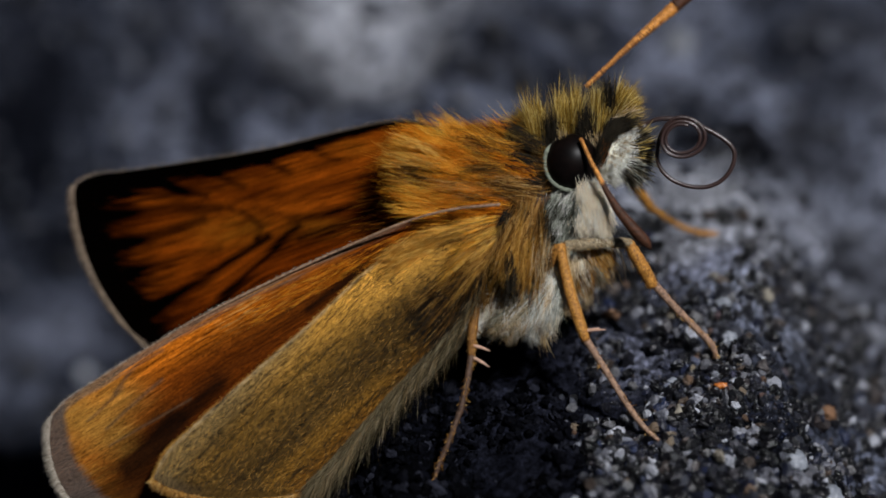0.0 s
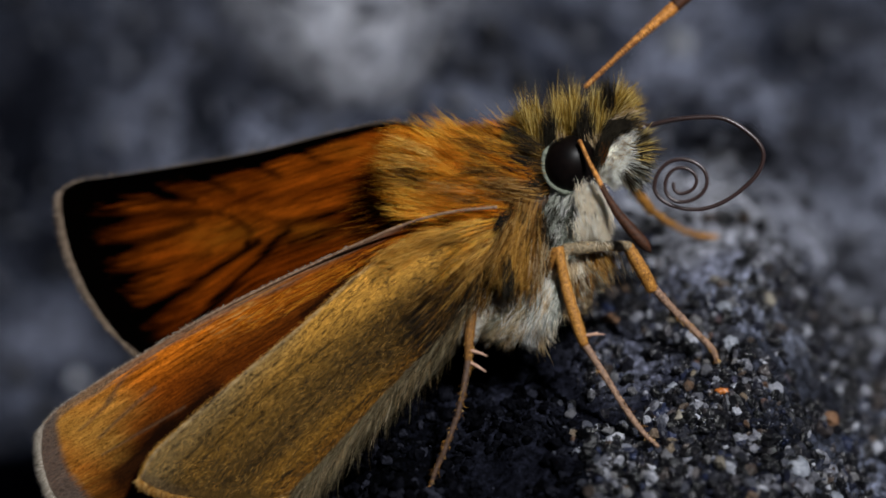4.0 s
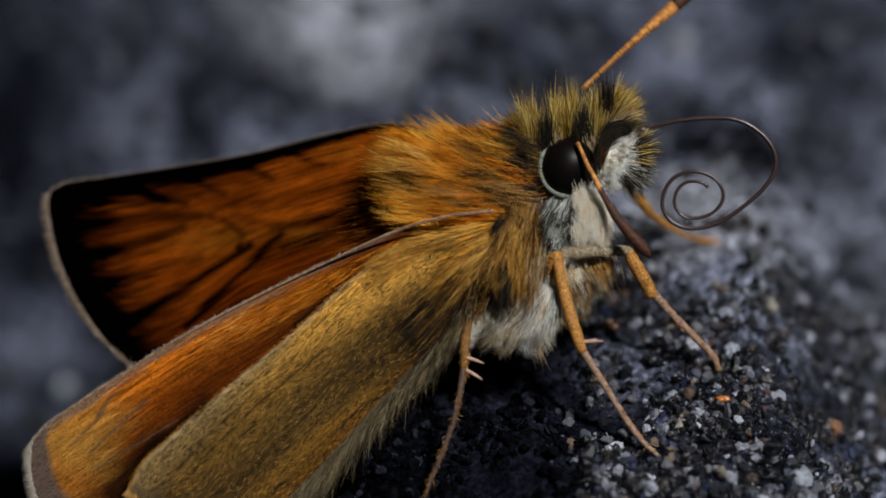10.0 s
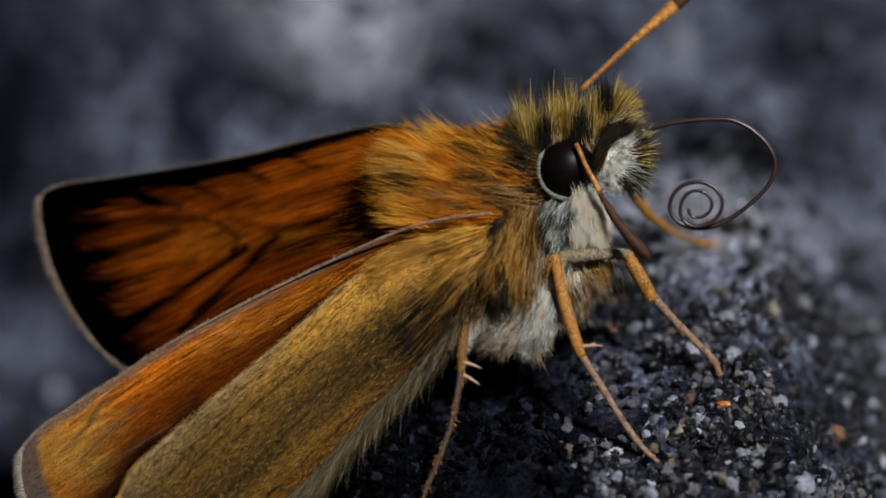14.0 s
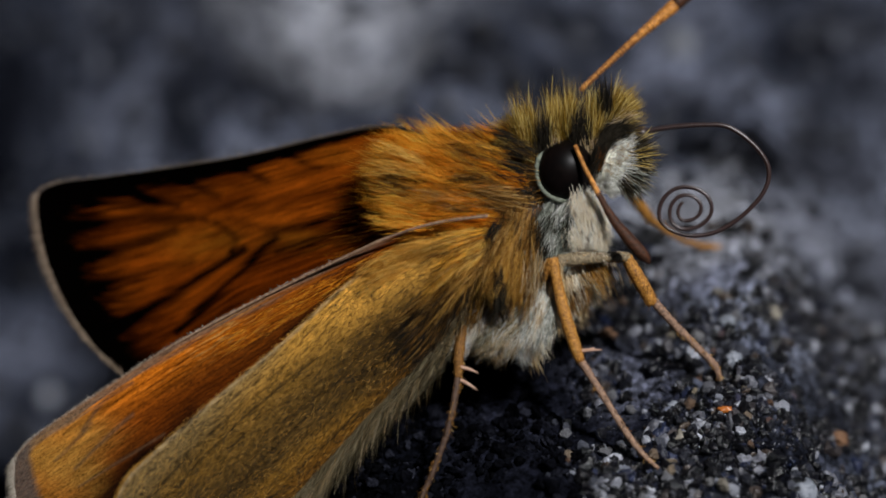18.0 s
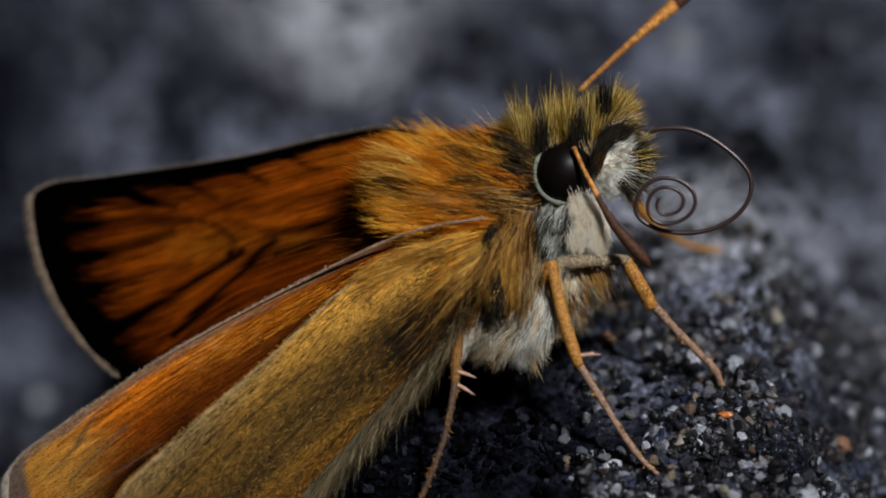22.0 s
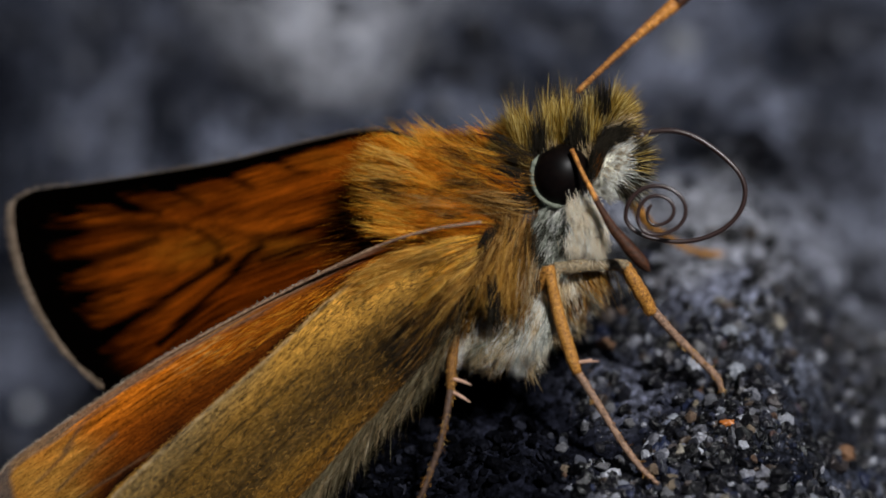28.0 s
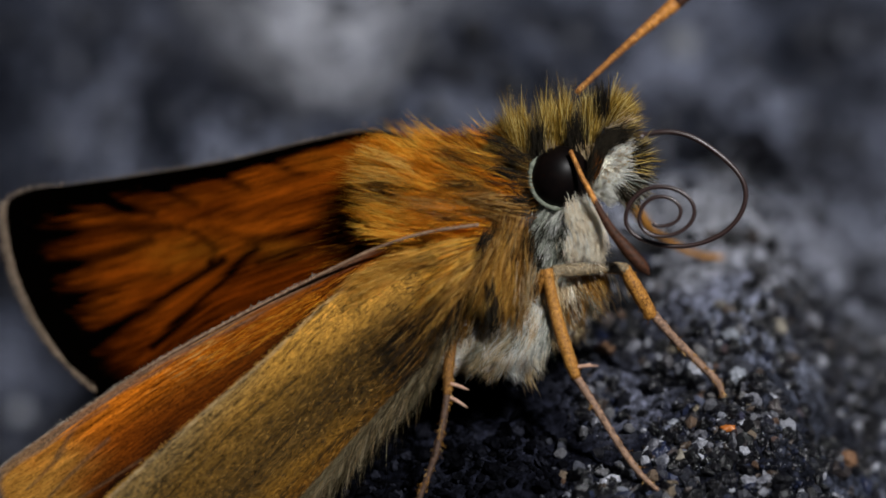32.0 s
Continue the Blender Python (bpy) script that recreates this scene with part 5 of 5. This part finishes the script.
def coil_line(q):
    """The proboscis's line on the board, root to tip, at equal steps: places and headings."""
    rx, ry, bx, by, left, top, right, low = q
    dx = rx - ROOT[0]
    crest = np.array((ROOT[0] + dx * float(np.clip(0.28 + (dx - 175) * 0.0085, 0.26, 0.60)), (216 if ry > 290 else 210) - 0.10 * max(0.0, dx - 165)))
    s = np.linspace(0, 1, 24, endpoint=False)[:, None]
    c1, c2 = ROOT + (crest - ROOT) * (0.3, 0.6), crest - ((crest[0] - ROOT[0]) * 0.5, 0)
    line = [ROOT * (1 - s) ** 3 + 3 * c1 * s * (1 - s) ** 2 + 3 * c2 * s * s * (1 - s) + crest * s ** 3]
    pts = [crest, (rx, ry), (bx, by)]
    g = 0.20 if top > 255 else 0.10
    step_x, step_y = g * (right - left), g * (low - top)
    l, u, r, d = left, top, right, low
    outer = by
    for _ in range(4):
        mx, my = (l + r) / 2, (u + max(d, u + 6)) / 2
        pts += [(l, u + 0.55 * (outer - u)), (mx, u), (r, my), (mx, d)]
        outer = d
        l, u, r, d = l + step_x, u + step_y, r - step_x, d - step_y
        step_x, step_y = step_x * 0.8, step_y * 0.8
    for k in range(len(pts) - 1):
        arc = quarter(np.asarray(pts[k]), np.asarray(pts[k + 1]), k % 2 == 0)
        if k < 2:  # the outer bow runs flatter than an oval
            f = np.linspace(0, 1, 24, endpoint=False)[:, None]
            flat = 0.06 + 0.22 * float(np.clip((232 - dx) / 15, 0, 1)) if k == 0 else 0.32 * float(np.clip((dx - 180) / 40, 0, 1))
            arc += flat * np.sin(math.pi * f) * (np.asarray(pts[k]) * (1 - f) + np.asarray(pts[k + 1]) * f - arc)
        line.append(arc)
    line = np.vstack(line)
    run = np.concatenate(([0], np.cumsum(np.linalg.norm(np.diff(line, axis=0), axis=1))))
    at = np.minimum((np.arange(RINGS) + 0.5) * RING, run[-1] - 1)
    place = np.stack([np.interp(at, run, line[:, k]) for k in (0, 1)], -1)
    ahead = np.stack([np.interp(np.minimum(at + 2, run[-1]), run, line[:, k]) for k in (0, 1)], -1)
    behind = np.stack([np.interp(at - 2, run, line[:, k]) for k in (0, 1)], -1)
    h = ahead - behind
    return place, np.unwrap(np.arctan2(-h[:, 1], h[:, 0]))


FACE = Matrix((SIDE, RISE, NEAR)).transposed()


def swing_wing(ob, rows):
    """Rows: seconds, units of slide along the board, degrees of turn in the board's plane."""
    home = ob.location.copy()
    f = FACE.to_4x4()
    walk(ob, [(t, Matrix.Translation(home + Vector(SIDE) * a * UNIT) @ f @ pose(0, 0, 0, 0, 0, b) @ f.inverted()) for t, a, b in rows])


def motions():
    curl(0.0, (1300, 274), (1240, 332), 1163, 208, 1248, 278)
    curl(0.5, (1303, 276), (1251, 331), 1164, 219, 1246, 293)
    curl(1.0, (1316, 274), (1248, 333), 1167, 220, 1257, 291)
    curl(1.5, (1306, 282), (1238, 344), 1163, 238, 1248, 308)
    curl(2.0, (1318, 286), (1247, 343), 1163, 245, 1254, 319)
    curl(2.2, (1340, 275), (1227, 347), 1159, 265, 1250, 340)
    curl(2.4, (1311, 295), (1228, 362), 1153, 272, 1217, 337)
    curl(2.6, (1343, 279), (1225, 362), 1155, 277, 1239, 348)
    curl(2.8, (1364, 269), (1234, 378), 1182, 292, 1276, 363)
    curl(3.0, (1341, 274), (1223, 372), 1163, 295, 1246, 367)
    curl(3.2, (1356, 266), (1228, 369), 1174, 292, 1263, 364)
    curl(3.5, (1342, 277), (1227, 363), 1153, 279, 1240, 355)
    curl(5.5, (1368, 261), (1236, 376), 1176, 278, 1281, 348)
    curl(5.8, (1363, 264), (1232, 376), 1182, 294, 1283, 370)
    curl(6.0, (1352, 273), (1219, 374), 1162, 292, 1261, 370)
    curl(6.3, (1368, 261), (1237, 378), 1186, 286, 1281, 360)
    curl(6.6, (1353, 278), (1226, 379), 1167, 294, 1264, 373)
    curl(6.8, (1366, 266), (1243, 374), 1179, 287, 1283, 369)
    curl(7.0, (1357, 268), (1225, 380), 1164, 294, 1258, 373)
    curl(7.2, (1365, 271), (1234, 375), 1180, 290, 1275, 359)
    curl(7.5, (1349, 279), (1216, 379), 1158, 298, 1251, 370)
    curl(8.0, (1361, 273), (1231, 381), 1175, 297, 1267, 374)
    curl(8.7, (1356, 277), (1216, 388), 1170, 303, 1266, 384)
    curl(9.0, (1377, 262), (1254, 393), 1198, 298, 1299, 369)
    curl(9.4, (1374, 267), (1257, 389), 1200, 300, 1300, 384)
    curl(9.7, (1355, 278), (1220, 386), 1160, 293, 1264, 381)
    curl(10.0, (1366, 278), (1225, 392), 1172, 295, 1276, 375)
    curl(10.3, (1378, 263), (1261, 396), 1196, 303, 1306, 390)
    curl(10.6, (1356, 280), (1217, 391), 1164, 300, 1266, 386)
    curl(11.0, (1362, 279), (1224, 394), 1175, 303, 1275, 379)
    curl(11.6, (1369, 277), (1247, 393), 1195, 307, 1294, 384)
    curl(12.0, (1361, 281), (1234, 389), 1183, 303, 1266, 379)
    curl(12.3, (1355, 286), (1224, 390), 1174, 309, 1259, 383)
    curl(12.6, (1380, 268), (1262, 401), 1213, 314, 1317, 396)
    curl(13.0, (1377, 268), (1260, 395), 1206, 306, 1302, 374)
    curl(13.3, (1357, 286), (1230, 391), 1176, 312, 1267, 386)
    curl(13.6, (1373, 273), (1250, 393), 1195, 308, 1297, 384)
    curl(14.0, (1362, 282), (1235, 387), 1185, 309, 1273, 384)
    curl(14.5, (1355, 290), (1227, 389), 1174, 307, 1269, 379)
    curl(16.5, (1376, 280), (1262, 408), 1202, 321, 1307, 394)
    curl(16.8, (1350, 292), (1228, 398), 1169, 314, 1262, 387)
    curl(17.0, (1352, 294), (1223, 397), 1167, 314, 1262, 389)
    curl(17.6, (1358, 288), (1232, 401), 1175, 316, 1267, 391)
    curl(18.0, (1349, 292), (1228, 395), 1167, 314, 1254, 384)
    curl(18.3, (1345, 296), (1217, 388), 1163, 312, 1248, 381)
    curl(19.0, (1340, 295), (1212, 392), 1156, 307, 1248, 384)
    curl(19.6, (1338, 299), (1213, 393), 1153, 310, 1247, 385)
    curl(20.0, (1346, 294), (1222, 391), 1170, 317, 1254, 388)
    curl(20.2, (1330, 283), (1233, 377), 1151, 306, 1227, 367)
    curl(20.4, (1313, 300), (1227, 365), 1141, 271, 1213, 338)
    curl(20.6, (1309, 302), (1235, 362), 1143, 268, 1215, 335)
    curl(20.8, (1317, 306), (1222, 375), 1130, 291, 1215, 360)
    curl(21.0, (1319, 306), (1222, 381), 1133, 293, 1222, 368)
    curl(22.0, (1318, 308), (1209, 386), 1129, 296, 1226, 371)
    curl(23.0, (1315, 310), (1208, 389), 1126, 298, 1223, 371)
    curl(25.0, (1309, 313), (1208, 389), 1125, 299, 1218, 375)
    curl(27.5, (1307, 312), (1196, 391), 1115, 303, 1210, 379)
    curl(28.0, (1305, 314), (1199, 393), 1114, 304, 1210, 382)
    curl(29.0, (1306, 316), (1196, 396), 1116, 298, 1220, 377)
    curl(30.0, (1305, 314), (1195, 395), 1115, 297, 1222, 377)
    curl(32.0, (1304, 314), (1195, 396), 1115, 302, 1223, 380)
    # halve the steps in which a ring would turn too far
    rows = []
    for (t0, q0), (t1, q1) in zip(poses, poses[1:]):
        turn = np.abs(coil_line(q1)[1] - coil_line(q0)[1]).max()
        cuts = int(math.ceil(turn / radians(70)))
        rows += [(t0 + (t1 - t0) * k / cuts, q0 + (q1 - q0) * k / cuts) for k in range(cuts)] if cuts > 1 else [(t0, q0)]
    rows.append(poses[-1])
    lines = [(t, *coil_line(q)) for t, q in rows]
    for k, ring in enumerate(tongue_rings):
        keys = []
        for t, place, turn in lines:
            where = Vector(board((place[k][0], place[k][1], 4 + min(1.7 * k, 125))) - BASE)
            keys.append((t, Matrix.Translation(where) @ FACE.to_4x4() @ Matrix.Rotation(turn[k], 4, "Z")))
        walk(ring, keys)
    swing_wing(far_wing, [(t, x * 0.75, y * 0.095) for t, x, y in ((0, 0, 0), (1, -12, 8), (2, -20, 12), (3, -9, 5), (4.5, -14, 9), (6, -22, 15), (7, -2, 4), (8, -1, 2), (9, -2, 3), (10, -8, 4), (11, -3, 1), (12, 1, 0), (13, 0, 2), (14, -6, 5), (17, 4, -1), (18, 7, -3), (19, 6, 1), (20, -5, 5), (21, 1, 0), (22, 17, -6), (23, 10, -3), (24, 6, 0), (25, 16, -3), (28, 4, 1), (30, 5, -1), (32, 8, -3))])
    swing_wing(near_wing, [(t, 0, q * 0.066) for t, q in ((0, 0), (1, -6.7), (2, 9.8), (3, 8.5), (6, 2), (7, 26), (8, 18), (9, 22), (11, 17.5), (13, 24.6), (14, 19.7), (17, 34), (18, 27), (19, 35), (20, 50), (21, 35), (22, 40), (32, 40))])
    swing_wing(hind_wing, [(t, 0, q * 0.096) for t, q in ((0, 0), (1, -9), (2, -12), (3, -11), (6, -17), (7, -3), (8, -8), (9, -6), (11, -12), (13, -8), (14, -12), (17, -5), (18, -8), (19, -5), (20, 5), (21, -5), (22, 0), (25, 4), (28, -1), (32, -2))])


motions()
